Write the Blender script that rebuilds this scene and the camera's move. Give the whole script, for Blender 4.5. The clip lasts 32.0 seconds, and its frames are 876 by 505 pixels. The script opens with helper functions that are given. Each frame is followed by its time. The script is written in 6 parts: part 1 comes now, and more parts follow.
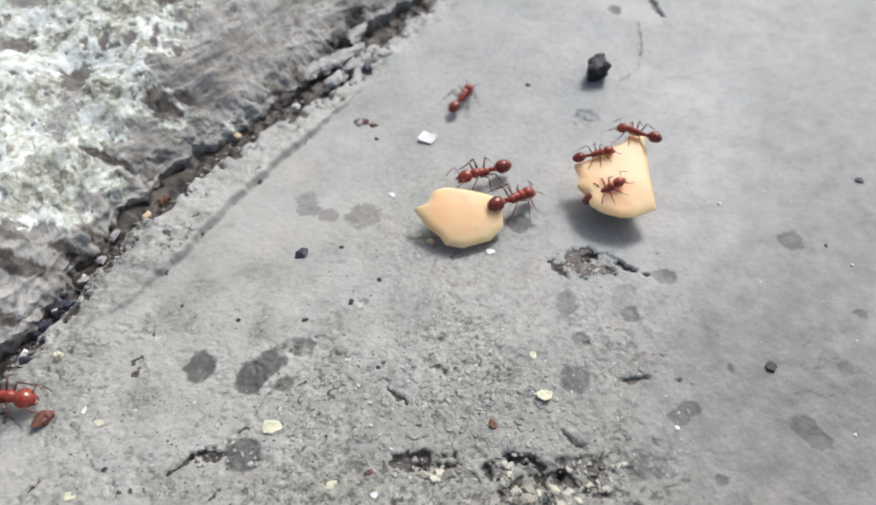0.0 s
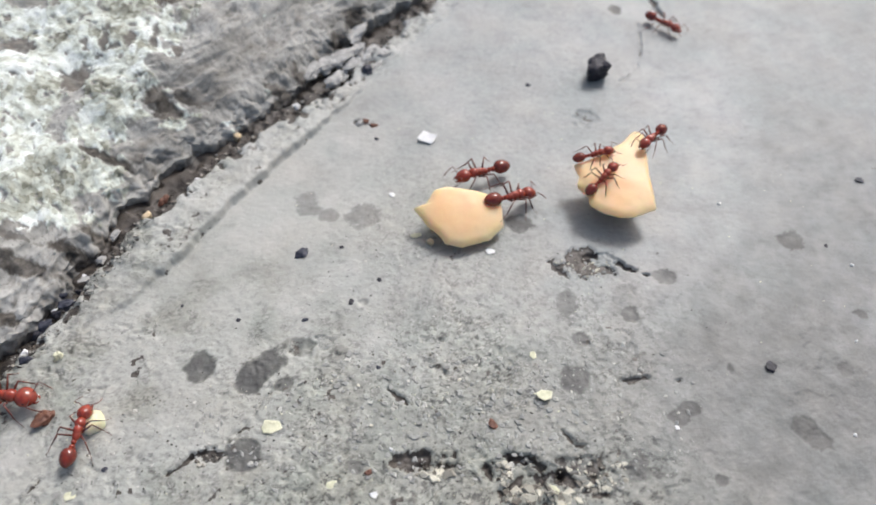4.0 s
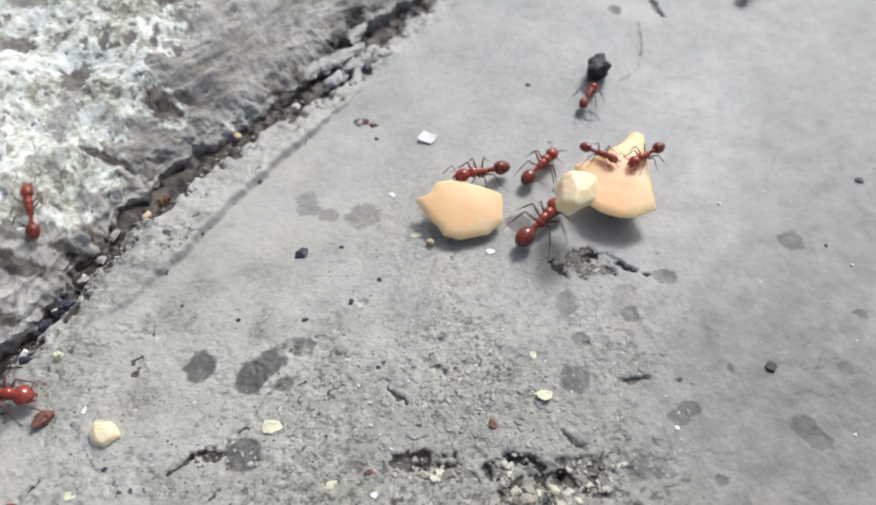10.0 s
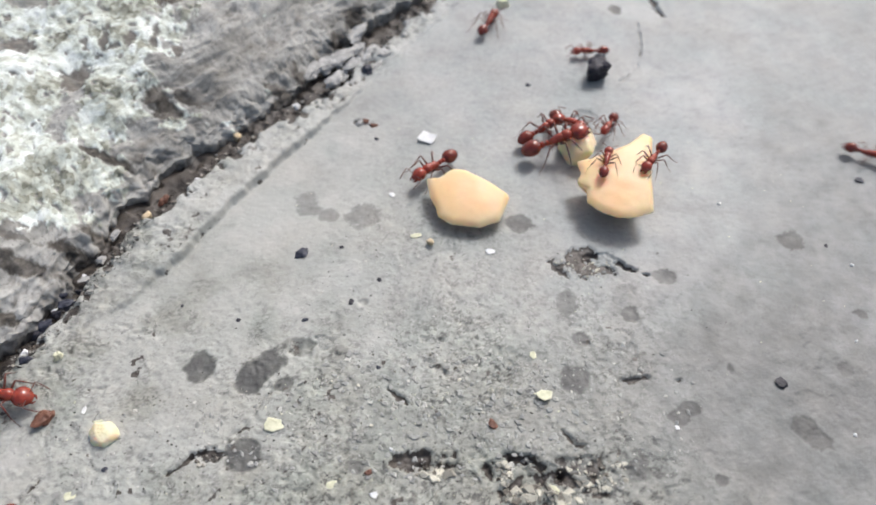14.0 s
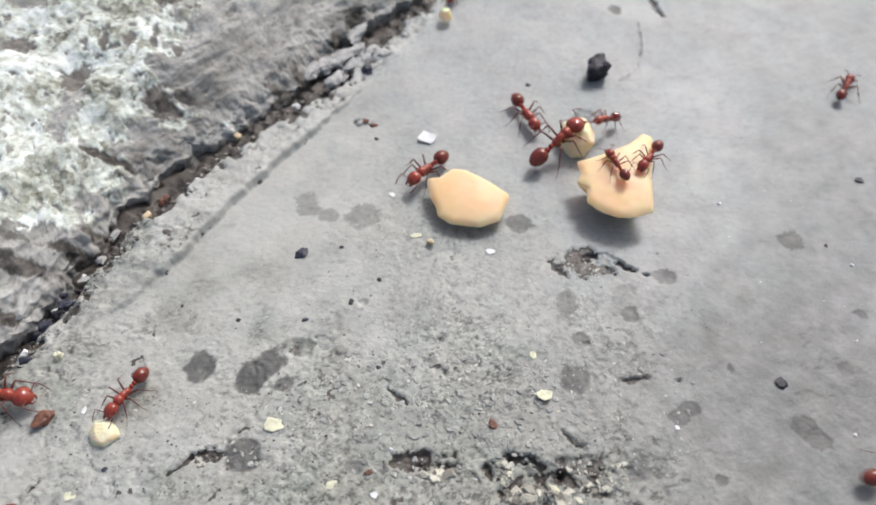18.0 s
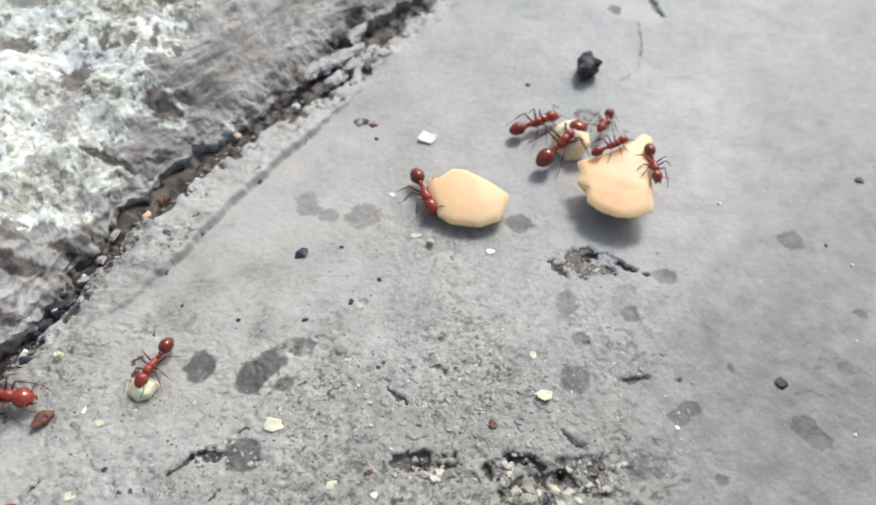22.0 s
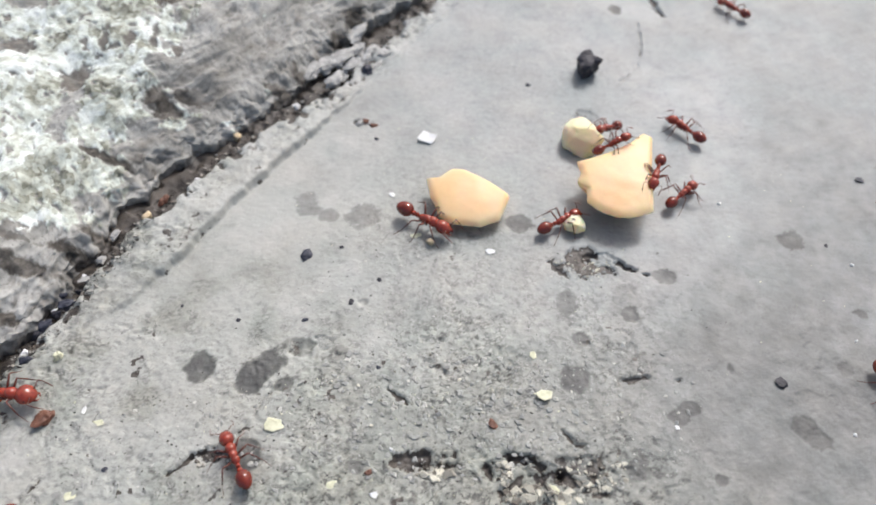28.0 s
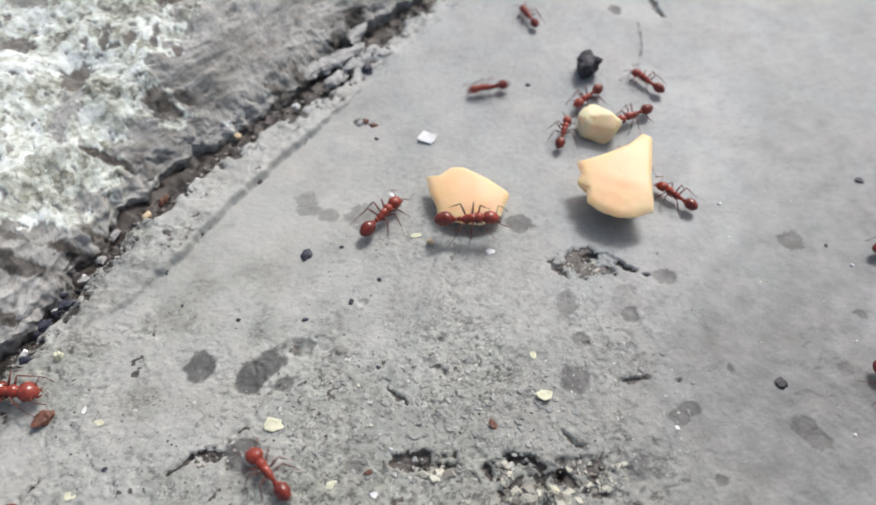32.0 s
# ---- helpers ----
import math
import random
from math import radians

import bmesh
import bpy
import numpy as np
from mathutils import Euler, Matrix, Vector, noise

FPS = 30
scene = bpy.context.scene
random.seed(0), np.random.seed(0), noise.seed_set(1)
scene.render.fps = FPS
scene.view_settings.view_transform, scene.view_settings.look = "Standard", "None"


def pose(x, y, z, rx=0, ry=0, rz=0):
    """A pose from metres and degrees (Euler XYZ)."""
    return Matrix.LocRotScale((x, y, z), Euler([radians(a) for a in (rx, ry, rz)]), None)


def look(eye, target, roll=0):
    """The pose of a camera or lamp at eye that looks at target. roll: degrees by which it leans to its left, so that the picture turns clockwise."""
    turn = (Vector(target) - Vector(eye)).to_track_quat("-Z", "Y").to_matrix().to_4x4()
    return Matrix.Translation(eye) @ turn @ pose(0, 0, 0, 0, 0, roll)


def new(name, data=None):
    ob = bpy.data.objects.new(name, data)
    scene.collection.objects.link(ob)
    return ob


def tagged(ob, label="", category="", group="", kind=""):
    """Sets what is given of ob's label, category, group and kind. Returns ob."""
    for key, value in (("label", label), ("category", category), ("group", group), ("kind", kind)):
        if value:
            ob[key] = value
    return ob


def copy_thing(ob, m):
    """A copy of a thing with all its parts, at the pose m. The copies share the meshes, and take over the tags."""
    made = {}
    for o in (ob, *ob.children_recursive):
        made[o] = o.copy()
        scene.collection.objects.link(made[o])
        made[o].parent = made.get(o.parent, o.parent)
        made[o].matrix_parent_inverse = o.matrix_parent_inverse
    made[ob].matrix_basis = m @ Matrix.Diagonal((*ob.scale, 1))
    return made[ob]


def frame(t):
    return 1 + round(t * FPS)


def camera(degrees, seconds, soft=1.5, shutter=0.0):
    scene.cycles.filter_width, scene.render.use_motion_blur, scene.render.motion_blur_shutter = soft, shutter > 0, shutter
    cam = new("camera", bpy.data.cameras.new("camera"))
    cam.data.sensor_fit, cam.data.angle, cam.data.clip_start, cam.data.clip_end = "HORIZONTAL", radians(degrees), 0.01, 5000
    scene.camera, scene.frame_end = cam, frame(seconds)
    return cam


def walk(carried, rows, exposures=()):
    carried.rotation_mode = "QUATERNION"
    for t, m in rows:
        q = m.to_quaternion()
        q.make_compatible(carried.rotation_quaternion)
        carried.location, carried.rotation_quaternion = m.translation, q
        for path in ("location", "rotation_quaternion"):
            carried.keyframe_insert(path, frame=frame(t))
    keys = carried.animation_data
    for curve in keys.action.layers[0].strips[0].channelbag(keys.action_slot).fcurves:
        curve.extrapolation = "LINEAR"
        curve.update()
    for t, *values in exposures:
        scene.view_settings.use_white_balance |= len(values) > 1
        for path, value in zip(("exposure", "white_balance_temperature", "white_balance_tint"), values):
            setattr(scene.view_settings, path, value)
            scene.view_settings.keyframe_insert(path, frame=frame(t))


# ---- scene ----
MM = 0.001
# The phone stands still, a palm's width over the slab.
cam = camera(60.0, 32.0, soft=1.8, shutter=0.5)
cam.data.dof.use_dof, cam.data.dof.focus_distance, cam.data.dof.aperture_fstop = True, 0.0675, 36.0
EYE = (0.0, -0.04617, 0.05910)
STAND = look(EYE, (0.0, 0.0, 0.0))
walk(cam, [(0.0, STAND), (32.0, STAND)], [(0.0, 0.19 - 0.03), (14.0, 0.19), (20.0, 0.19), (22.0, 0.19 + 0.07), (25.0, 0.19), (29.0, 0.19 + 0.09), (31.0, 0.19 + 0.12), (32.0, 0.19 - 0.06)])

# ---- world and light: a bright overcast sky, brightest behind the slab and to its right ----
world = bpy.data.worlds.new("world")
scene.world = world
world.use_nodes = True
sky = world.node_tree.nodes.new("ShaderNodeTexSky")
sky.sky_type, sky.sun_disc = "NISHITA", False
sky.sun_elevation, sky.sun_rotation = radians(51), radians(28)
sky.air_density, sky.dust_density, sky.ozone_density = 1.0, 4.6, 0.8
cloud = world.node_tree.nodes.new("ShaderNodeMix")
cloud.data_type, cloud.blend_type = "RGBA", "MULTIPLY"
cloud.inputs[0].default_value, cloud.inputs[7].default_value = 1.0, (1.03, 1.0, 0.955, 1)
world.node_tree.links.new(sky.outputs["Color"], cloud.inputs[6])
world.node_tree.links.new(cloud.outputs[2], world.node_tree.nodes["Background"].inputs["Color"])
world.node_tree.nodes["Background"].inputs["Strength"].default_value = 0.125
sun = new("sun", bpy.data.lights.new("sun", "SUN"))
sun.data.energy, sun.data.angle, sun.data.color = 1.78, radians(13), (0.94, 0.985, 1.06)
sun.matrix_basis = look((0.295, 0.555, 0.777), (0, 0, 0))


# ---- materials ----
def surface(name, rough=0.6, spec=0.5):
    m = bpy.data.materials.new(name)
    m.use_nodes = True
    b = m.node_tree.nodes["Principled BSDF"]
    b.inputs["Roughness"].default_value = rough
    b.inputs["Specular IOR Level"].default_value = spec
    return m, m.node_tree.nodes, m.node_tree.links, b


def grain(ns, ls, scale, detail=4.0, rough=0.6, stretch=None, turn=0.0):
    """A noise over the object's own metres; scale in cells a metre."""
    tc, tx = ns.new("ShaderNodeTexCoord"), ns.new("ShaderNodeTexNoise")
    tx.inputs["Scale"].default_value, tx.inputs["Detail"].default_value = scale, detail
    tx.inputs["Roughness"].default_value = rough
    if stretch:
        mp = ns.new("ShaderNodeMapping")
        mp.vector_type = "TEXTURE"
        mp.inputs["Scale"].default_value, mp.inputs["Rotation"].default_value = stretch, (0, 0, radians(turn))
        ls.new(tc.outputs["Object"], mp.inputs["Vector"])
        ls.new(mp.outputs["Vector"], tx.inputs["Vector"])
    else:
        ls.new(tc.outputs["Object"], tx.inputs["Vector"])
    return tx.outputs["Fac"]


def ramp(ns, ls, fac, *stops):
    r = ns.new("ShaderNodeValToRGB")
    while len(r.color_ramp.elements) < len(stops):
        r.color_ramp.elements.new(0.5)
    for e, (at, c) in zip(r.color_ramp.elements, stops):
        e.position, e.color = at, (*c, 1) if len(c) == 3 else c
    ls.new(fac, r.inputs["Fac"])
    return r.outputs["Color"]


def mix(ns, ls, fac, a, b, how="MIX"):
    n = ns.new("ShaderNodeMix")
    n.data_type, n.blend_type = "RGBA", how
    for key, value in ((0, fac), (6, a), (7, b)):
        if isinstance(value, bpy.types.NodeSocket):
            ls.new(value, n.inputs[key])
        else:
            n.inputs[key].default_value = value if key == 0 else (*value, 1)
    return n.outputs[2]


def attribute(ns, name):
    a = ns.new("ShaderNodeAttribute")
    a.attribute_name = name
    return a.outputs["Fac"]


def crisp(ns, ls, fac, wobble, gain=0.6, middle=0.5, width=0.06):
    """A soft mask made sharp, its edge broken up by a noise."""
    n = ns.new("ShaderNodeMath")
    n.operation = "MULTIPLY_ADD"
    n.inputs[1].default_value = gain
    ls.new(wobble, n.inputs[0])
    ls.new(fac, n.inputs[2])
    k = middle + gain * 0.5
    return ramp(ns, ls, n.outputs[0], (k - width, gray(0.0)), (min(1.0, k + width), gray(1.0)))


def relief(ns, ls, b, height, depth, strength=1.0, under=None):
    n = ns.new("ShaderNodeBump")
    n.inputs["Distance"].default_value, n.inputs["Strength"].default_value = depth, strength
    ls.new(height, n.inputs["Height"])
    if under:
        ls.new(under, n.inputs["Normal"])
    ls.new(n.outputs["Normal"], b.inputs["Normal"])
    return n.outputs["Normal"]


def gray(v, warm=0.0):
    return (v * (1 + warm), v, v * (1 - warm))


def concrete():
    m, ns, ls, b = surface("concrete", 0.5, 0.6)
    broad = grain(ns, ls, 70, 4)
    middle = grain(ns, ls, 420, 5)
    fine = grain(ns, ls, 1700, 4, 0.7)
    worn = attribute(ns, "worn")
    col = ramp(ns, ls, broad, (0.30, (0.262, 0.272, 0.262)), (0.5, (0.306, 0.315, 0.306)), (0.7, (0.352, 0.357, 0.352)))
    # broad casts: warm and dusty to the lower left, cool to the upper right
    cast = ramp(ns, ls, attribute(ns, "warm"), (0.1, (0.987, 1.0, 1.018)), (0.5, (1.0, 1.0, 0.985)), (0.9, (1.012, 1.0, 0.93)))
    col = mix(ns, ls, 1.0, col, cast, "MULTIPLY")
    tinge = ramp(ns, ls, grain(ns, ls, 150, 3, 0.5), (0.34, (0.95, 1.0, 1.005)), (0.5, (1.0, 1.0, 1.0)), (0.66, (1.03, 0.995, 0.965)))
    col = mix(ns, ls, 0.8, col, tinge, "MULTIPLY")
    col = mix(ns, ls, 0.27, col, ramp(ns, ls, middle, (0.33, gray(0.66)), (0.5, gray(1.0)), (0.70, gray(1.20, 0.02))), "MULTIPLY")
    col = mix(ns, ls, 0.34, col, ramp(ns, ls, fine, (0.28, gray(0.55, 0.03)), (0.42, gray(0.98)), (0.65, gray(1.15))), "MULTIPLY")
    specks = ramp(ns, ls, grain(ns, ls, 1250, 4, 0.6), (0.375, gray(0.25)), (0.415, gray(0.90)), (0.55, gray(1.0)), (0.62, gray(1.22, 0.02)))
    col = mix(ns, ls, worn, col, mix(ns, ls, 1.0, col, specks, "MULTIPLY"))
    # thin broken lines and the lifted rims of flaking cement, undercut shade painted dark
    lines = ramp(ns, ls, grain(ns, ls, 560, 4, 0.62), (0.462, gray(1.06)), (0.478, gray(0.30)), (0.502, gray(0.36)), (0.525, gray(1.15)))
    where = ramp(ns, ls, grain(ns, ls, 640, 2, 0.5), (0.515, gray(0.0)), (0.54, gray(1.0)))
    lifted = ns.new("ShaderNodeMath")
    lifted.operation = "MULTIPLY"
    ls.new(worn, lifted.inputs[0])
    ls.new(where, lifted.inputs[1])
    col = mix(ns, ls, lifted.outputs[0], col, mix(ns, ls, 1.0, col, lines, "MULTIPLY"))
    flecks = ramp(ns, ls, grain(ns, ls, 900, 5, 0.7), (0.37, gray(0.42)), (0.40, gray(1.0)), (0.60, gray(1.0)), (0.66, gray(1.30)))
    col = mix(ns, ls, worn, col, mix(ns, ls, 0.8, col, flecks, "MULTIPLY"))
    # painted undercut shade below the flake edges
    col = mix(ns, ls, attribute(ns, "rim"), col, mix(ns, ls, 1.0, col, ramp(ns, ls, fine, (0.4, gray(0.20, 0.05)), (0.62, gray(0.55, 0.04))), "MULTIPLY"))
    col = mix(ns, ls, worn, col, mix(ns, ls, 1.0, col, (0.93, 0.935, 0.885), "MULTIPLY"))
    col = mix(ns, ls, attribute(ns, "pale"), col, (0.55, 0.55, 0.515))
    # dark stains, and the shade painted over the right side of the slab
    col = mix(ns, ls, attribute(ns, "stain_shade"), col, ramp(ns, ls, middle, (0.35, (0.055, 0.055, 0.052)), (0.65, (0.105, 0.104, 0.096))))
    # dirt, and the shade painted along the strip's foot
    col = mix(ns, ls, crisp(ns, ls, attribute(ns, "dirt_shade"), grain(ns, ls, 1000, 3, 0.6), 0.7, 0.42, 0.035), col, ramp(ns, ls, middle, (0.35, (0.036, 0.029, 0.024)), (0.65, (0.095, 0.079, 0.064))))
    ls.new(col, b.inputs["Base Color"])
    ls.new(ramp(ns, ls, middle, (0.3, gray(0.60)), (0.7, gray(0.48))), b.inputs["Roughness"])
    relief(ns, ls, b, fine, 0.00010, 0.7)
    return m


def flakes(ns, ls, scale, wander):
    """Random shades in crooked cells, scale in cells a metre."""
    tc, tx, vo, sh = (ns.new(k) for k in ("ShaderNodeTexCoord", "ShaderNodeTexNoise", "ShaderNodeTexVoronoi", "ShaderNodeVectorMath"))
    tx.inputs["Scale"].default_value, tx.inputs["Detail"].default_value = scale * 1.6, 3
    vo.inputs["Scale"].default_value = scale
    sh.operation = "MULTIPLY_ADD"
    sh.inputs[1].default_value = (wander, wander, wander)
    ls.new(tc.outputs["Object"], tx.inputs["Vector"])
    ls.new(tx.outputs["Color"], sh.inputs[0])
    ls.new(tc.outputs["Object"], sh.inputs[2])
    ls.new(sh.outputs["Vector"], vo.inputs["Vector"])
    bw = ns.new("ShaderNodeRGBToBW")
    ls.new(vo.outputs["Color"], bw.inputs["Color"])
    return bw.outputs["Val"]


def blend(ns, ls, a, b, share):
    n = ns.new("ShaderNodeMix")
    n.inputs[0].default_value = share
    ls.new(a, n.inputs[2])
    ls.new(b, n.inputs[3])
    return n.outputs[0]


def stone():
    m, ns, ls, b = surface("lichened_stone", 0.85, 0.25)
    broad = grain(ns, ls, 130, 5)
    middle = grain(ns, ls, 600, 4, 0.6)
    fine = grain(ns, ls, 1900, 4, 0.7)
    streak = grain(ns, ls, 560, 5, 0.62, (3.6, 1.0, 1.0), 56.5)
    veins = grain(ns, ls, 230, 4, 0.6, (4.5, 1.0, 1.0), 50.0)
    col = ramp(ns, ls, broad, (0.32, (0.290, 0.283, 0.258)), (0.5, (0.382, 0.376, 0.349)), (0.68, (0.475, 0.472, 0.446)))
    col = mix(ns, ls, 0.75, col, ramp(ns, ls, streak, (0.34, gray(0.62, 0.03)), (0.46, gray(0.95)), (0.64, gray(1.10))), "MULTIPLY")
    col = mix(ns, ls, 0.7, col, ramp(ns, ls, veins, (0.36, gray(0.66, 0.03)), (0.48, gray(1.0)), (0.62, gray(1.08))), "MULTIPLY")
    # the crust, lump by lump in its own shade
    lumps = blend(ns, ls, flakes(ns, ls, 850, 0.00035), flakes(ns, ls, 1900, 0.00018), 0.40)
    tone = blend(ns, ls, attribute(ns, "tone"), lumps, 0.58)
    crust = ramp(ns, ls, tone, (0.24, (0.15, 0.148, 0.118)), (0.36, (0.32, 0.325, 0.265)), (0.45, (0.49, 0.51, 0.44)), (0.55, (0.63, 0.67, 0.60)), (0.70, (0.80, 0.84, 0.80)))
    col = mix(ns, ls, crisp(ns, ls, attribute(ns, "lichen"), middle, 0.6, 0.45, 0.16), col, crust)
    col = mix(ns, ls, 0.5, col, ramp(ns, ls, fine, (0.37, gray(0.35)), (0.44, gray(0.95)), (0.6, gray(1.10))), "MULTIPLY")
    # soil colour, which also serves the shade painted on the rock
    soil = ramp(ns, ls, middle, (0.36, (0.045, 0.040, 0.034)), (0.5, (0.115, 0.104, 0.090)), (0.64, (0.22, 0.203, 0.180)))
    col = mix(ns, ls, crisp(ns, ls, attribute(ns, "dirt_shade"), middle, 0.9, 0.40, 0.22), col, soil)
    ls.new(col, b.inputs["Base Color"])
    relief(ns, ls, b, fine, 0.00006, 0.7, relief(ns, ls, b, middle, 0.00013, 0.7))
    return m


def crumb_flesh(name, low, high, sub=0.6):
    m, ns, ls, b = surface(name, 0.45, 0.4)
    broad, fine = grain(ns, ls, 170, 2), grain(ns, ls, 2200, 3)
    col = ramp(ns, ls, broad, (0.25, low), (0.75, high))
    col = mix(ns, ls, 0.15, col, ramp(ns, ls, fine, (0.3, gray(0.85, 0.04)), (0.6, gray(1.05))), "MULTIPLY")
    ls.new(col, b.inputs["Base Color"])
    b.inputs["Subsurface Weight"].default_value = sub
    b.inputs["Subsurface Radius"].default_value = (1.0, 0.55, 0.25)
    b.inputs["Subsurface Scale"].default_value = 0.0021
    relief(ns, ls, b, fine, 0.00003, 0.5)
    return m


def speck(name, low, high, rough=0.7, scale=1500):
    m, ns, ls, b = surface(name, rough, 0.35)
    n = grain(ns, ls, scale, 4)
    col = ramp(ns, ls, n, (0.35, low), (0.65, high))
    ls.new(col, b.inputs["Base Color"])
    relief(ns, ls, b, n, 0.00008, 0.6)
    return m


def pieces(name, *stops):
    """Loose bits, each in a shade of its own."""
    m, ns, ls, b = surface(name, 0.8, 0.3)
    geo = ns.new("ShaderNodeNewGeometry")
    col = ramp(ns, ls, geo.outputs["Random Per Island"], *stops)
    n = grain(ns, ls, 1800, 3)
    col = mix(ns, ls, 0.6, col, ramp(ns, ls, n, (0.35, gray(0.6)), (0.6, gray(1.1))), "MULTIPLY")
    ls.new(col, b.inputs["Base Color"])
    return m


def chitin(name, dark, light, rough=0.20, coat=0.35):
    m, ns, ls, b = surface(name, rough, 0.5)
    n = grain(ns, ls, 1400, 3)
    ls.new(ramp(ns, ls, n, (0.3, dark), (0.7, light)), b.inputs["Base Color"])
    b.inputs["Subsurface Weight"].default_value = 0.25
    b.inputs["Subsurface Radius"].default_value = (1.0, 0.25, 0.1)
    b.inputs["Subsurface Scale"].default_value = 0.0004
    b.inputs["Coat Weight"].default_value, b.inputs["Coat Roughness"].default_value = coat, 0.04
    return m


CONCRETE, STONE = concrete(), stone()
FLESH = crumb_flesh("nut_flesh", (0.955, 0.585, 0.30), (0.965, 0.695, 0.435))
PALE_FLESH = crumb_flesh("pale_flesh", (0.92, 0.735, 0.455), (0.95, 0.825, 0.60))
STONE_CHIP = speck("pale_stone_chip", (0.32, 0.315, 0.30), (0.55, 0.545, 0.52), 0.8, 900)
FLAKE = speck("pale_flake", (0.60, 0.60, 0.42), (0.74, 0.73, 0.55))
WHITE = speck("white_chip", (0.72, 0.73, 0.72), (0.86, 0.855, 0.84))
BLACK = speck("black_seed_coat", (0.012, 0.012, 0.018), (0.04, 0.038, 0.05), 0.5)
SLATE = speck("blue_black_grit", (0.02, 0.022, 0.035), (0.07, 0.075, 0.10), 0.5)
BUFF = speck("buff_grain", (0.52, 0.40, 0.24), (0.70, 0.58, 0.40))
HUSK = speck("brown_husk", (0.09, 0.035, 0.022), (0.24, 0.11, 0.07), 0.5)
GRIT = pieces("mixed_grit", (0.0, (0.04, 0.036, 0.033)), (0.4, (0.16, 0.145, 0.125)), (0.7, (0.36, 0.34, 0.30)), (1.0, (0.55, 0.52, 0.45)))
CEMENT = pieces("cement_bits", (0.0, (0.13, 0.115, 0.095)), (0.3, (0.30, 0.285, 0.24)), (0.55, (0.50, 0.48, 0.40)), (1.0, (0.72, 0.69, 0.57)))
SCALES = pieces("cement_scales", (0.0, (0.25, 0.25, 0.235)), (0.4, (0.335, 0.34, 0.32)), (0.8, (0.42, 0.42, 0.39)), (1.0, (0.58, 0.57, 0.52)))
SOIL = pieces("dark_soil", (0.0, (0.030, 0.027, 0.024)), (0.7, (0.058, 0.052, 0.047)), (1.0, (0.11, 0.10, 0.088)))
RED = chitin("red_chitin", (0.19, 0.024, 0.014), (0.40, 0.062, 0.030))
GASTER = chitin("dark_chitin", (0.10, 0.013, 0.008), (0.25, 0.036, 0.017), 0.14)
LIMB = chitin("amber_chitin", (0.080, 0.021, 0.014), (0.17, 0.048, 0.030), 0.35, 0.2)
EYE_BLACK = speck("eye_black", (0.006, 0.005, 0.005), (0.012, 0.01, 0.01), 0.2)


# ---- noise and meshes ----
def cells(ix, iy, seed):
    n = (ix * 374761393 + iy * 668265263 + seed * 1274126177) & 0xFFFFFFFF
    n = ((n ^ (n >> 13)) * 1103515245) & 0xFFFFFFFF
    n = ((n ^ (n >> 15)) * 668265263) & 0xFFFFFFFF
    return ((n ^ (n >> 16)) & 0xFFFF) / 65535.0


def ripple(x, y, size, seed):
    """Smooth noise from -1 to 1 with cells of that size."""
    x, y = np.asarray(x) / size, np.asarray(y) / size
    ix, iy = np.floor(x).astype(np.int64), np.floor(y).astype(np.int64)
    fx, fy = x - ix, y - iy
    fx, fy = fx * fx * fx * (fx * (fx * 6 - 15) + 10), fy * fy * fy * (fy * (fy * 6 - 15) + 10)
    a = cells(ix, iy, seed) * (1 - fx) + cells(ix + 1, iy, seed) * fx
    b = cells(ix, iy + 1, seed) * (1 - fx) + cells(ix + 1, iy + 1, seed) * fx
    return (a * (1 - fy) + b * fy) * 2 - 1


def swell(x, y, size, seed):
    """Rounder noise from slopes, about -1 to 1, with no grid to be seen in it when it is stretched."""
    x, y = np.asarray(x) / size, np.asarray(y) / size
    ix, iy = np.floor(x).astype(np.int64), np.floor(y).astype(np.int64)
    fx, fy = x - ix, y - iy
    sx, sy = fx * fx * fx * (fx * (fx * 6 - 15) + 10), fy * fy * fy * (fy * (fy * 6 - 15) + 10)

    def slope(dx, dy):
        turn = cells(ix + dx, iy + dy, seed) * 2 * math.pi
        return np.cos(turn) * (fx - dx) + np.sin(turn) * (fy - dy)

    a = slope(0, 0) * (1 - sx) + slope(1, 0) * sx
    b = slope(0, 1) * (1 - sx) + slope(1, 1) * sx
    return (a * (1 - sy) + b * sy) * 1.5


def fbm(x, y, size, octaves, seed, keep=0.5, wave=ripple):
    total, weight, full = 0.0, 1.0, 0.0
    for k in range(octaves):
        c, d = math.cos(0.6 + 0.9 * k), math.sin(0.6 + 0.9 * k)
        total = total + weight * wave(x * c - y * d + 17.3 * k, x * d + y * c - 9.1 * k, size / 2 ** k, seed + k)
        full += weight
        weight *= keep
    return total / full


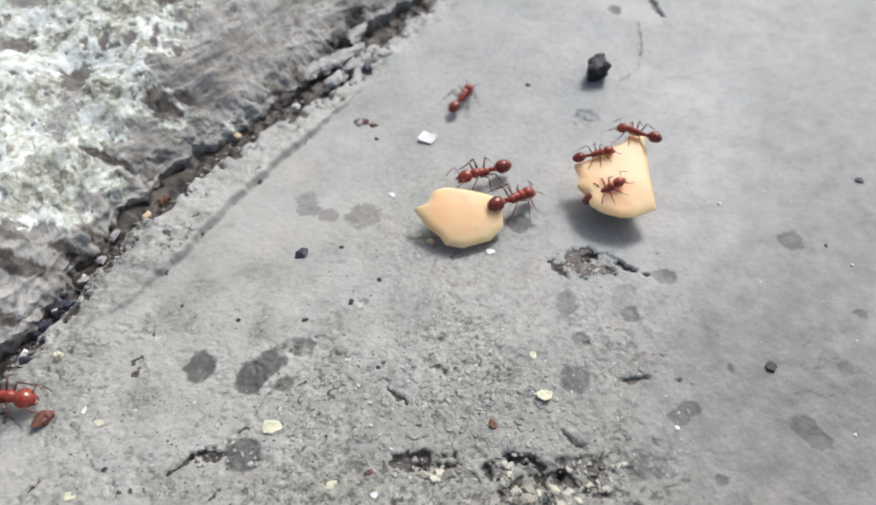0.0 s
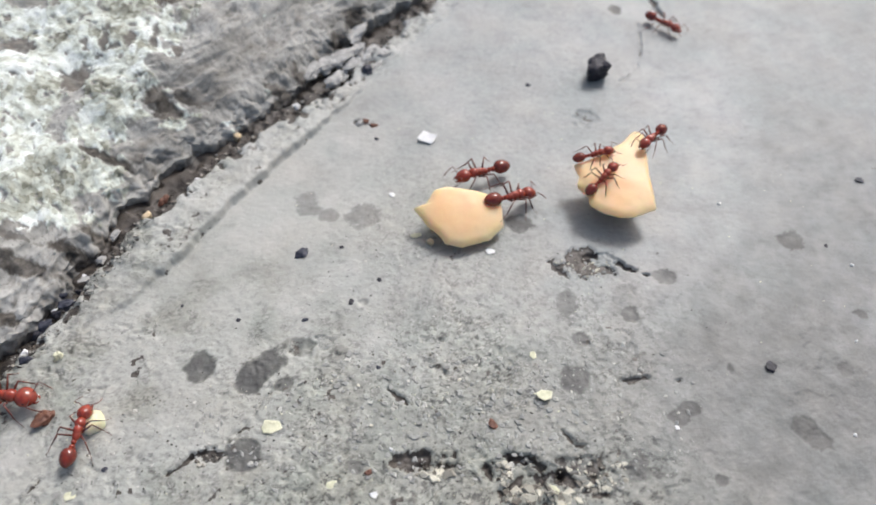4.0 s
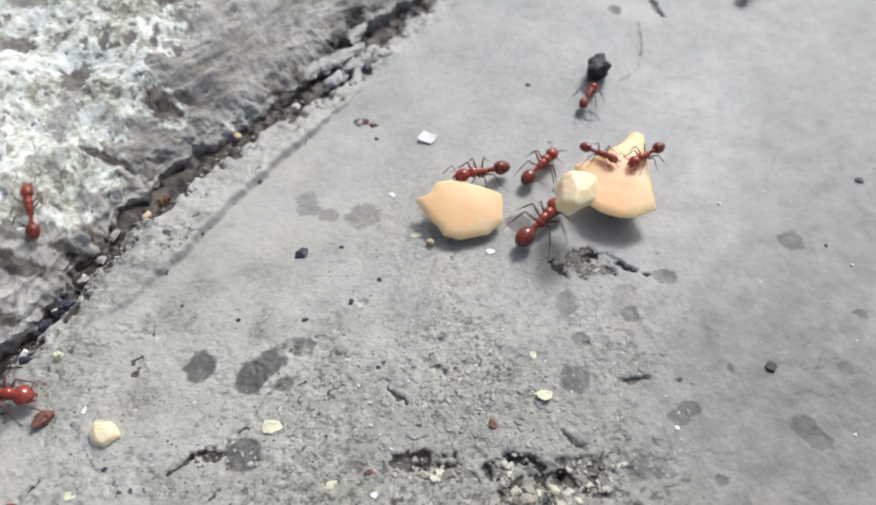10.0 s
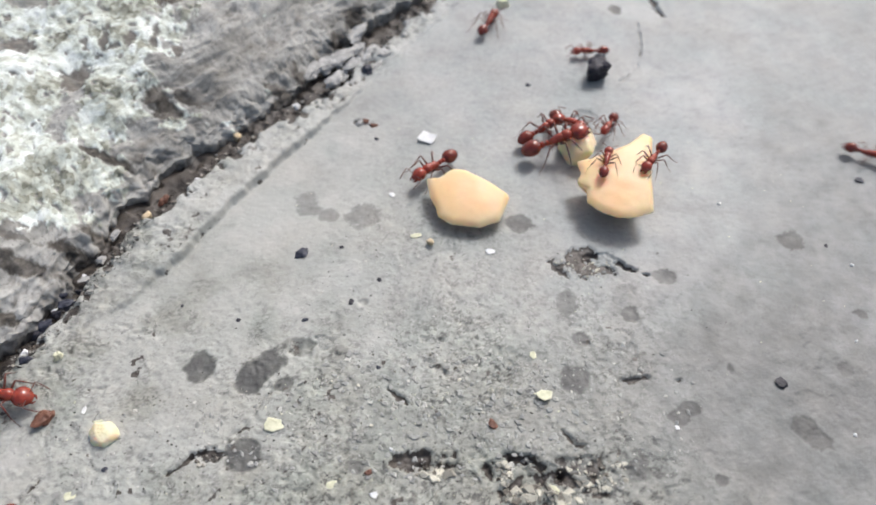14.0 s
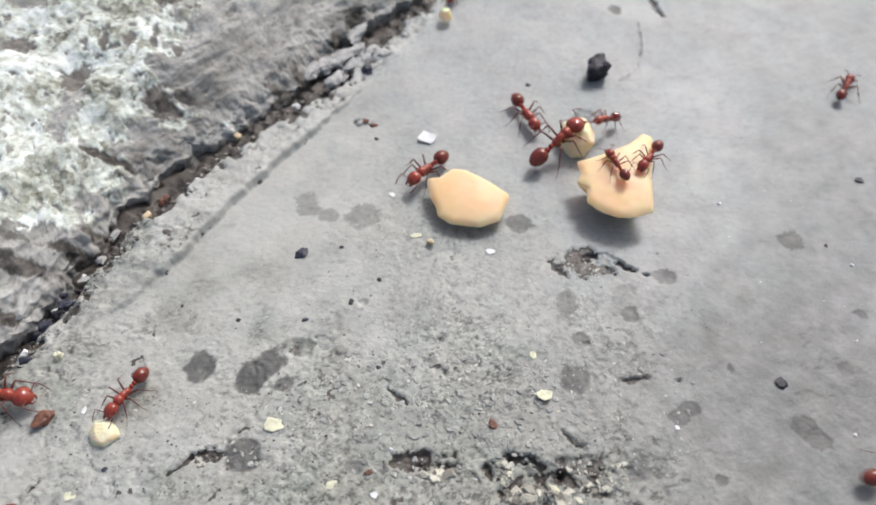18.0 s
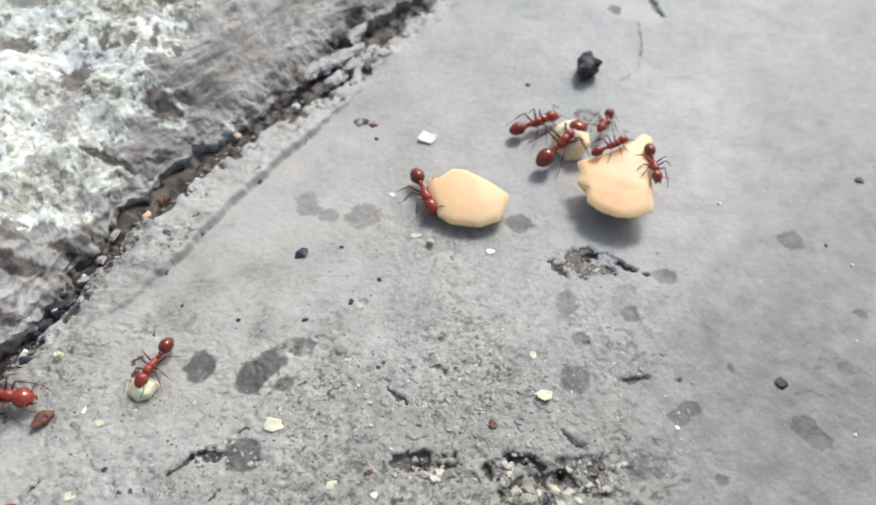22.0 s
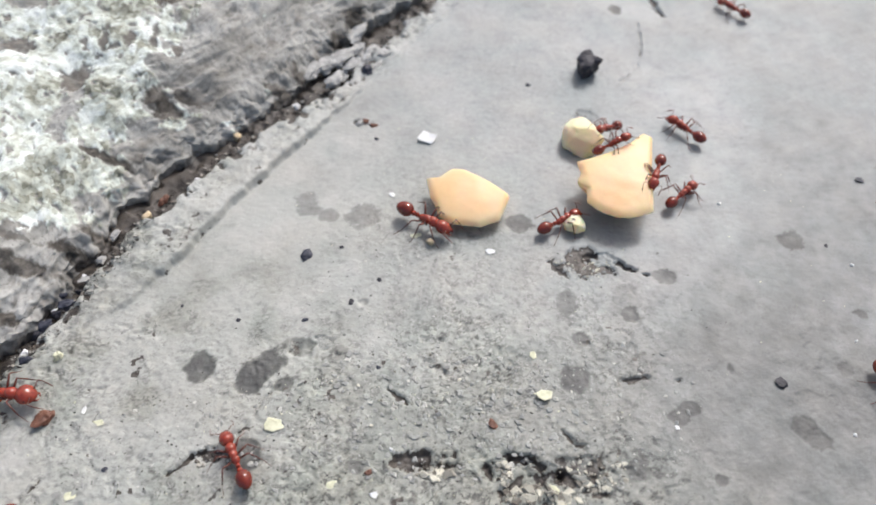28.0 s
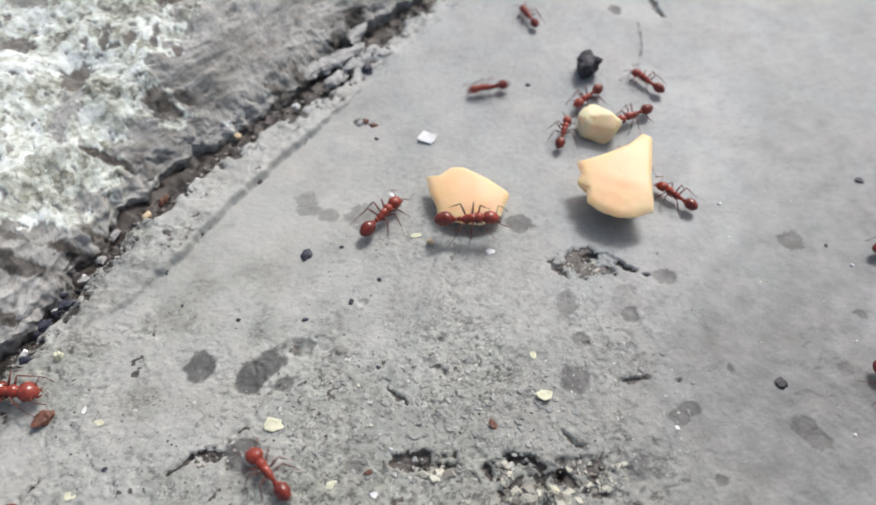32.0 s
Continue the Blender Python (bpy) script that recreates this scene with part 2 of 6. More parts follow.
def knobs(x, y, size, seed):
    """Crooked cells of that size: the distance to the nearest middle, 0 to about 1."""
    x, y = np.asarray(x) / size, np.asarray(y) / size
    ix, iy = np.floor(x).astype(np.int64), np.floor(y).astype(np.int64)
    best = np.full(x.shape, 9.0)
    for dx in (-1, 0, 1):
        for dy in (-1, 0, 1):
            jx, jy = ix + dx, iy + dy
            d = np.hypot(jx + cells(jx, jy, seed) - x, jy + cells(jx, jy, seed + 1) - y)
            best = np.minimum(best, d)
    return best


def step(a, b, x):
    t = np.clip((x - a) / (b - a), 0, 1)
    return t * t * (3 - 2 * t)


def spread(fine, reach, near, far_steps):
    """Even steps over the fine stretch, then ever longer ones out to the reach."""
    a, b = fine
    out = [k ** 3 / far_steps ** 3 * reach for k in range(1, far_steps + 1)]
    return np.array([a - d - near for d in reversed(out)] + list(np.arange(a, b, near)) + [b + d for d in out])


def sheet(name, xs, ys, zs, mat, **layers):
    """A grid of points (2D arrays, millimetres) as one smooth mesh with float layers."""
    rows, cols = xs.shape
    me = bpy.data.meshes.new(name)
    co = np.stack([xs, ys, zs], -1).reshape(-1, 3) * MM
    i = np.arange(rows * cols).reshape(rows, cols)
    quads = np.stack([i[:-1, :-1], i[:-1, 1:], i[1:, 1:], i[1:, :-1]], -1).reshape(-1)
    n = len(quads) // 4
    me.vertices.add(rows * cols), me.loops.add(n * 4), me.polygons.add(n)
    me.vertices.foreach_set("co", co.ravel().astype(np.float32))
    me.loops.foreach_set("vertex_index", quads.astype(np.int32))
    me.polygons.foreach_set("loop_start", np.arange(0, n * 4, 4, dtype=np.int32))
    me.polygons.foreach_set("use_smooth", np.ones(n, dtype=bool))
    for key, values in layers.items():
        me.attributes.new(key, "FLOAT", "POINT").data.foreach_set("value", np.clip(values, 0, 1).ravel().astype(np.float32))
    me.update(calc_edges=True)
    me.materials.append(mat)
    return new(name, me)


def part(name, bm, mat, parent=None, label=""):
    me = bpy.data.meshes.new(name)
    bm.to_mesh(me)
    bm.free()
    me.polygons.foreach_set("use_smooth", np.ones(len(me.polygons), dtype=bool))
    me.materials.append(mat)
    ob = new(name, me)
    if parent:
        ob.parent = parent
    return tagged(ob, label) if label else ob


# ---- the slab, its raised edge strip and the joint ----
# Along the joint u, across it v towards the rock, from a point on the strip's front edge.
AX, AY, TURN = -21.93, 4.13, radians(56.5)
CU, SU = math.cos(TURN), math.sin(TURN)


def joint(x, y):
    return (x - AX) * CU + (y - AY) * SU, -(x - AX) * SU + (y - AY) * CU


def joint_width(u):
    """Width of the strip along the joint."""
    return 3.0 + 2.3 * np.exp(-((u - 1) / 13.0) ** 2) + 0.45 * ripple(u, u * 0 + 3.3, 3.0, 61) + 0.25 * ripple(u, u * 0 + 7.7, 0.9, 62)


STAINS_AND_SHADE = []


def stain_shade(x, y, rx, ry, depth=0.75):
    STAINS_AND_SHADE.append((x, y, rx, ry, depth))


CRACKS = []


def crack(points, width, deep, dirt_shade=1.0):
    CRACKS.append((points, width, deep, dirt_shade))


HOLES = []


def hole(x, y, rx, ry, deep, dirt_shade=0.8):
    HOLES.append((x, y, rx, ry, deep, dirt_shade))


stain_shade(-21.07, -12.74, 1.6, 1.75, 0.92)
stain_shade(-16.32, -14.02, 1.47, 1.65, 0.92)
stain_shade(-15.1, -12.23, 1.49, 1.59, 0.92)
stain_shade(-13.42, -14.56, 0.93, 0.78, 0.7)
stain_shade(-16.08, -21.05, 1.64, 1.73, 0.92)
stain_shade(-13.56, 6.03, 1.67, 1.85, 0.32)
stain_shade(-11.25, 4.73, 1.03, 1, 0.32)
stain_shade(-7.42, 5.04, 1.93, 2.01, 0.33)
stain_shade(8.08, 3.61, 1.57, 1.34, 0.84)
stain_shade(13, -9.86, 0.85, 1, 0.92)
stain_shade(11.98, -14.4, 1.52, 1.44, 0.91)
stain_shade(18, -7.44, 0.87, 1.04, 0.92)
stain_shade(12.18, -6, 1.13, 1.52, 0.63)
stain_shade(35.3, 1.56, 1.21, 1.38, 0.84)
stain_shade(30.83, -18.64, 1.12, 1.33, 0.92)
stain_shade(31.72, -19.83, 1.22, 1.06, 0.92)
stain_shade(21.52, -16.8, 1.03, 0.75, 0.92)
stain_shade(20.39, -17.73, 0.85, 0.74, 0.84)
stain_shade(22.68, -23.16, 0.81, 0.83, 0.92)
stain_shade(39.31, -7.13, 1.06, 0.82, 0.84)
stain_shade(-8.92, -11.32, 1.32, 1.04, 0.25)
stain_shade(21.72, -2.94, 1.29, 0.96, 0.7)
stain_shade(-6.7, -22.04, 0.98, 0.79, 0.7)
stain_shade(16.04, -22.47, 1.19, 1.23, 0.56)
stain_shade(35.91, -13.02, 0.71, 0.81, 0.7)
stain_shade(-12.3, -10.62, 1.57, 1.12, 0.25)
stain_shade(23.28, 40.67, 1.06, 1.35, 0.92)
stain_shade(17.71, -5.55, 1.64, 1.99, 0.3)
stain_shade(25.78, -12.91, 0.47, 0.81, 0.84)
stain_shade(22.7, -9.56, 2.54, 2.38, 0.18)
stain_shade(33.54, -10.74, 3.02, 2.92, 0.2)
stain_shade(-2.29, -7.13, 3.12, 2.49, 0.12)
# broad shade on the slab's right and lower side, painted as soft patches
stain_shade(32.19, -15.21, 15.95, 16.65, 0.62)
stain_shade(19.14, -20.32, 17.95, 9.74, 0.26)
stain_shade(42.41, 5.26, 10.95, 19.84, 0.46)
stain_shade(53.13, 33.17, 11.95, 21.57, 0.22)
stain_shade(26.31, -7.13, 9.88, 8.08, 0.16)
crack([(-21.75, -22.7), (-19.77, -20.9), (-17.61, -20.13), (-16.25, -18.54)], 0.24, 0.35, 0.85)
crack([(-16.25, -18.54), (-15.06, -16.06), (-13.8, -14.67)], 0.16, 0.2, 0.5)
crack([(17.08, -0.7), (18.51, -2.07), (20.19, -2.74)], 0.34, 0.5, 0.9)
crack([(10.32, -18.84), (11.35, -20.08), (12.76, -20.61)], 0.22, 0.3, 0.8)
crack([(16.29, -14.24), (19.17, -13.69), (21.04, -14.13)], 0.26, 0.3, 0.8)
crack([(28.24, 43.85), (29.5, 38.45)], 0.42, 0.4, 0.85)
crack([(25.77, 37.85), (25.39, 32.05), (24.13, 28.55), (22, 26.13)], 0.16, 0.2, 0.6)
crack([(-9.44, 18.86), (-7.12, 18.3)], 0.42, 0.3, 0.8)
crack([(-4.36, -14.89), (-3.46, -15.85), (-2.68, -16.38)], 0.22, 0.3, 0.95)
crack([(-32.92, -24.74), (-31.94, -23.16)], 0.24, 0.3, 0.8)
crack([(-20.06, -21.05), (-18.69, -21.76)], 0.35, 0.4, 0.8)
crack([(15.74, 31.82), (17.73, 30.94)], 0.12, 0.1, 0.5)
crack([(8.67, 9.2), (12.55, 12.52)], 0.18, 0.1, 0.35)
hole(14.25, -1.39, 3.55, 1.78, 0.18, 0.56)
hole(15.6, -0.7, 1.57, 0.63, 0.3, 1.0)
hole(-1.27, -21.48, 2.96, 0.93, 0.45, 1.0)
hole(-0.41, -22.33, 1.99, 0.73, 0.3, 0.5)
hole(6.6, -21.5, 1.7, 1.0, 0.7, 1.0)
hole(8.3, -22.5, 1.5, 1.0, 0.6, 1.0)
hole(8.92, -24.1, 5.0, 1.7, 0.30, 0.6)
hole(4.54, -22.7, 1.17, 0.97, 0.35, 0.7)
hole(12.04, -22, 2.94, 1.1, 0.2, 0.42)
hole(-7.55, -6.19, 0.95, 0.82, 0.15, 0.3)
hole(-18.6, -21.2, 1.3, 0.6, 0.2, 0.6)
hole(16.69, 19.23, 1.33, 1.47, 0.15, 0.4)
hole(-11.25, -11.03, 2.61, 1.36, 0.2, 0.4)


LEVEL = []


def ground_level(x, y):
    """Height of the slab at a point of the plan, in millimetres."""
    xs, ys, z = LEVEL
    return float(z[min(np.searchsorted(ys, y), len(ys) - 1), min(np.searchsorted(xs, x), len(xs) - 1)])


def build_slab():
    xs = spread((-41.0, 59.0), 12000.0, 0.15, 26)
    ys = np.concatenate([spread((-26.0, 8.0), 12000.0, 0.125, 26)[:-26], spread((8.0, 45.0), 12000.0, 0.19, 26)[26:]])
    x, y = np.meshgrid(xs, ys)
    u, v = joint(x, y)
    wob = 0.50 * fbm(x, y, 5.0, 3, 5) + 0.22 * fbm(x, y, 1.0, 3, 6, 0.65)
    near = np.exp(-(np.maximum(0, np.hypot(x, y) - 90) / 60.0) ** 2)
    rough = step(4, -12, y + 6 * fbm(x, y, 14, 3, 11)) * (0.22 + 0.78 * step(24, 8, x + 6 * fbm(x, y, 11, 3, 12)))
    rough = np.maximum(rough, 0.45 * step(15, 4, y + 5 * fbm(x, y, 9, 3, 14)) * step(14, 4, np.abs(x + 1)))
    rough = 0.10 + 0.90 * rough * (0.50 + 0.50 * step(-0.25, 0.3, fbm(x, y, 9, 3, 13)))
    z = 0.10 * fbm(x, y, 22, 3, 21) + (0.018 + 0.055 * rough) * fbm(x, y, 2.2, 4, 23, 0.62)
    pits = step(0.36, 0.52, fbm(x, y, 0.9, 3, 31)) * rough
    z = z - 0.14 * pits
    # thin skins of cement that have flaked off, each edge a small step
    # rims: undercut shade on the low side of each edge, kept as colour
    rims = 0.0 * x
    for size, seed, level, thick in ((4.2, 211, 0.04, 0.05), (2.4, 221, -0.06, 0.045), (1.5, 231, 0.10, 0.04)):
        skin = fbm(x + 0.25 * y, y, size, 5, seed, 0.72)
        z = z + thick * rough * step(level - 0.03, level + 0.03, skin)
        torn = step(0.12, 0.26, fbm(x, y, 2.1, 3, seed + 7)) * step(level - 0.075, level - 0.03, skin) * step(level + 0.03, level, skin)
        rims = np.maximum(rims, torn)
    rims = rims * step(0.25, 0.75, rough)
    dirt_shade = 0.7 * step(0.50, 0.66, fbm(x, y, 0.8, 3, 31 + 4) + 0.25 * fbm(x, y, 7, 2, 36)) * rough
    dirt_shade = np.maximum(dirt_shade, 0.35 * pits)
    blot = 0.0 * x
    ragged, mottle = 0.70 * fbm(x, y, 2.0, 5, 41, 0.72), 0.95 + 0.22 * fbm(x, y, 0.7, 3, 44)
    for sx, sy, rx, ry, depth in STAINS_AND_SHADE:
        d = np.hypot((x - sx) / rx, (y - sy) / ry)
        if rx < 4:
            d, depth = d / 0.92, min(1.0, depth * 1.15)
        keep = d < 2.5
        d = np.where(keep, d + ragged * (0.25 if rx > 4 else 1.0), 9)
        # the broad painted shade gets a softer edge than the small stains
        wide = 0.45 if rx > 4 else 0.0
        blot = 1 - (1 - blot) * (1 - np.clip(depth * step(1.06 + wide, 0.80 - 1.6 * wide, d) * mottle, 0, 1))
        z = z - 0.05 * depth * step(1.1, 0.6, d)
    jag, breaks, filthy = 1.5 * fbm(x, y, 0.8, 4, 51, 0.7), step(-0.30, 0.05, fbm(x, y, 1.6, 3, 55)), 0.8 + 0.4 * fbm(x, y, 0.6, 2, 53)
    for points, width, deep, darken in CRACKS:
        best = np.full(x.shape, 1e9)
        for (ax, ay), (bx, by) in zip(points, points[1:]):
            dx, dy = bx - ax, by - ay
            t = np.clip(((x - ax) * dx + (y - ay) * dy) / (dx * dx + dy * dy), 0, 1)
            best = np.minimum(best, np.hypot(x - ax - t * dx, y - ay - t * dy))
        d = best / width + jag
        cut = step(1.0, 0.45, d) * breaks
        z, dirt_shade = z - deep * cut, np.maximum(dirt_shade, darken * cut * filthy)
    rim, lumps, gravel = 0.85 * fbm(x, y, 1.9, 5, 57, 0.66), fbm(x, y, 2.4, 4, 58, 0.6), 0.16 * fbm(x, y, 0.6, 3, 59, 0.7)
    for hx, hy, rx, ry, deep, darken in HOLES:
        d = np.hypot((x - hx) / rx, (y - hy) / ry)
        keep = d < 2.2
        d = np.where(keep, d + rim, 9)
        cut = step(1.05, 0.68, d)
        # darker where the lumps are low, mostly in the far half of a hole
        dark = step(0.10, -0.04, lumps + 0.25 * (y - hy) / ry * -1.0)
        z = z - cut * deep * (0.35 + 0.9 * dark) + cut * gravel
        dirt_shade = np.maximum(dirt_shade, darken * step(0.30, 0.62, np.minimum(1, 1.7 * cut) * dark))
    # the strip: a low step with a soft start, rising to the joint, then the open joint
    w = joint_width(u) + 1.2 * step(-2, -8, u) * step(-27, -20, u)
    lift = step(-18.5, -6.0, u) * 0.80 + 0.08
    vv = v + wob
    vv = vv - 0.45 + 0.22 * ripple(u, u * 0 + 2.2, 2.3, 64) + 0.12 * ripple(u, u * 0 + 4.2, 0.8, 65)
    rise = (0.78 * step(-0.22, 0.30, vv) + 0.22 * step(0.0, 1.4, vv)) * lift * 1.15 * (1 - 0.80 * step(12, 26, u))
    strip = step(-0.05, 0.8, vv)
    crumbly = strip * step(2.6, 0.2, w - v) * step(0.05, 0.4, fbm(x, y, 1.0, 3, 74))
    z, dirt_shade = z - 0.35 * crumbly, np.maximum(dirt_shade, 0.6 * crumbly)
    z = z + rise + strip * np.clip(vv, 0, 6) * 0.07 * step(-16, -4, u)
    z = z + strip * step(6, 0, vv - w) * 0.24 * fbm(x, y, 2.6, 4, 71, 0.62) * step(-30, 20, u + 20)
    gritty = strip * step(0.1, -0.4, v - w) * step(0.12, 0.40, fbm(x, y, 1.7, 4, 99, 0.62)) * step(-24, -8, u)
    z, dirt_shade = z - 0.10 * gritty, np.maximum(dirt_shade, 0.40 * gritty)
    # shade along the strip's front step, painted as a dark line at its foot
    foot = step(-0.42, -0.16, vv) * step(0.22, -0.02, vv)
    dirt_shade = np.maximum(dirt_shade, 0.50 * foot * step(-15, -6, u) * step(26, 12, u) * (0.7 + 0.6 * fbm(x, y, 2.5, 3, 73)))
    pale = 0.16 * strip * step(0.2, -0.5, v - w) * step(-0.1, 0.5, fbm(x, y, 3.0, 4, 75) + 0.15)
    rough = np.maximum(rough, 0.85 * strip * step(-0.25, 0.2, fbm(x, y, 3.0, 3, 76)))
    z = z - 0.10 * foot * step(-12, -4, u)
    gap = step(-0.25, 0.45, v - w + 0.25 * fbm(x, y, 1.1, 3, 77))
    z = z - gap * (1.6 + 0.5 * np.exp(-((u - 5) / 12.0) ** 2) + 0.35 * fbm(x, y, 2.2, 4, 78) - 0.8 * step(-12, -22, u))
    dirt_shade = np.maximum(dirt_shade, gap * (0.85 + 0.35 * fbm(x, y, 0.9, 3, 79)))
    dusty = step(14, -26, x + 9 * fbm(x, y, 12.0, 4, 83))
    pale = np.maximum(pale, (0.35 * step(0.1, 0.6, fbm(x, y, 6.0, 4, 81)) + 0.80 * dusty * step(-0.7, 0.3, fbm(x, y, 4.0, 4, 85))) * (1 - gap))
    pale = pale * (1 - step(0.0, 0.3, blot))
    warm = 0.5 + 0.42 * step(26, -24, x + 0.9 * (y + 6) + 10 * fbm(x, y, 13.0, 3, 87)) - 0.42 * step(-6, 40, x + 0.8 * (y - 4) + 12 * fbm(x, y, 15.0, 3, 88))
    ob = sheet("ground", x, y, z * near, CONCRETE, stain_shade=blot, dirt_shade=dirt_shade, pale=pale * 0.6, worn=rough * (1 - gap), rim=rims * (1 - gap), warm=warm)
    LEVEL.extend((xs, ys, z * near))
    return tagged(ob, "weathered grey concrete slab with dark stains, pits and a raised edge strip", "slab", kind="structure")


ground = build_slab()


# ---- the rock ----
# patches on the rock: plan place, half sizes, and the cover or painted shade there
ROCK_PATCHES = []


def patch(cover, x, y, rx, ry):
    ROCK_PATCHES.append((x, y, rx, ry, cover))


patch("crust", -41.5, 25.5, 5.5, 3.2)
patch("crust", -35.0, 25.0, 3.6, 4.6)
patch("crust", -41.0, 20.2, 4.6, 3.6)
patch("crust", -43.2, 14.6, 3.4, 4.6)
patch("crust", -34.9, 15.9, 3.9, 4.6)
patch("crust", -41.0, 7.6, 3.6, 4.6)
patch("crust", -40.5, 3.2, 2.6, 3.2)
patch("crust", -37.4, 7.6, 4.0, 2.6)
patch("crust", -31.2, 27.2, 1.5, 3.6)
patch("crust", -27.8, 29.3, 0.6, 4.0)
patch("crust", -29.6, 25.3, 1.0, 1.3)
patch("crust", -37.4, 2.4, 3.4, 2.0)
patch("crust", -34.2, 8.0, 2.2, 1.6)
patch("bare", -23.3, 25.6, 7.2, 8.0)
patch("bare", -15.5, 34.4, 6.4, 5.4)
patch("bare", -28.0, 21.0, 3.6, 4.6)
patch("bare", -29.8, 12.2, 3.4, 2.8)
patch("bare", -36.6, -2.2, 5.9, 2.7)
patch("bare", -38.4, 14.4, 1.2, 4.6)
patch("bare", -46.0, 29.0, 3.0, 2.0)
patch("dark", -45.3, 21.8, 1.8, 1.2)
patch("dark", -36.7, 23.6, 0.8, 2.1)
patch("dark", -34.0, 24.6, 0.9, 1.9)
patch("dark", -31.7, 25.6, 0.6, 1.9)
patch("dark", -29.1, 23.7, 0.7, 1.1)
patch("dark", -39.0, 18.5, 1.2, 1.6)
patch("dark", -31.0, 10.6, 1.6, 0.8)
patch("soil", -30.0, 17.8, 2.5, 1.6)
patch("soil", -27.8, 19.0, 1.6, 1.0)
# a thin band in soil colour paints the shade under an overhang
patch("soil", -34.3, 9.9, 2.4, 0.55)
patch("soil", -31.2, 31.5, 2.2, 0.9)
patch("soil", -17.9, 22.1, 1.4, 1.0)
patch("soil", -18.4, 23.2, 1.6, 0.9)
patch("soil", -16.4, 26.0, 1.3, 1.3)
patch("soil", -14.6, 29.6, 1.2, 1.6)
patch("soil", -12.6, 33.2, 1.1, 1.6)
patch("soil", -10.6, 36.8, 1.1, 1.7)
patch("soil", -38.6, -3.6, 2.8, 0.75)
patch("soil", -35.6, -0.9, 1.9, 0.75)
patch("dark", -39.5, -1.2, 2.4, 0.35)
patch("soil", -34.2, 1.4, 1.6, 0.7)
# the shade inside a small cavity, painted as a soil-coloured spot
patch("soil", -39.0, -8.9, 1.0, 0.8)


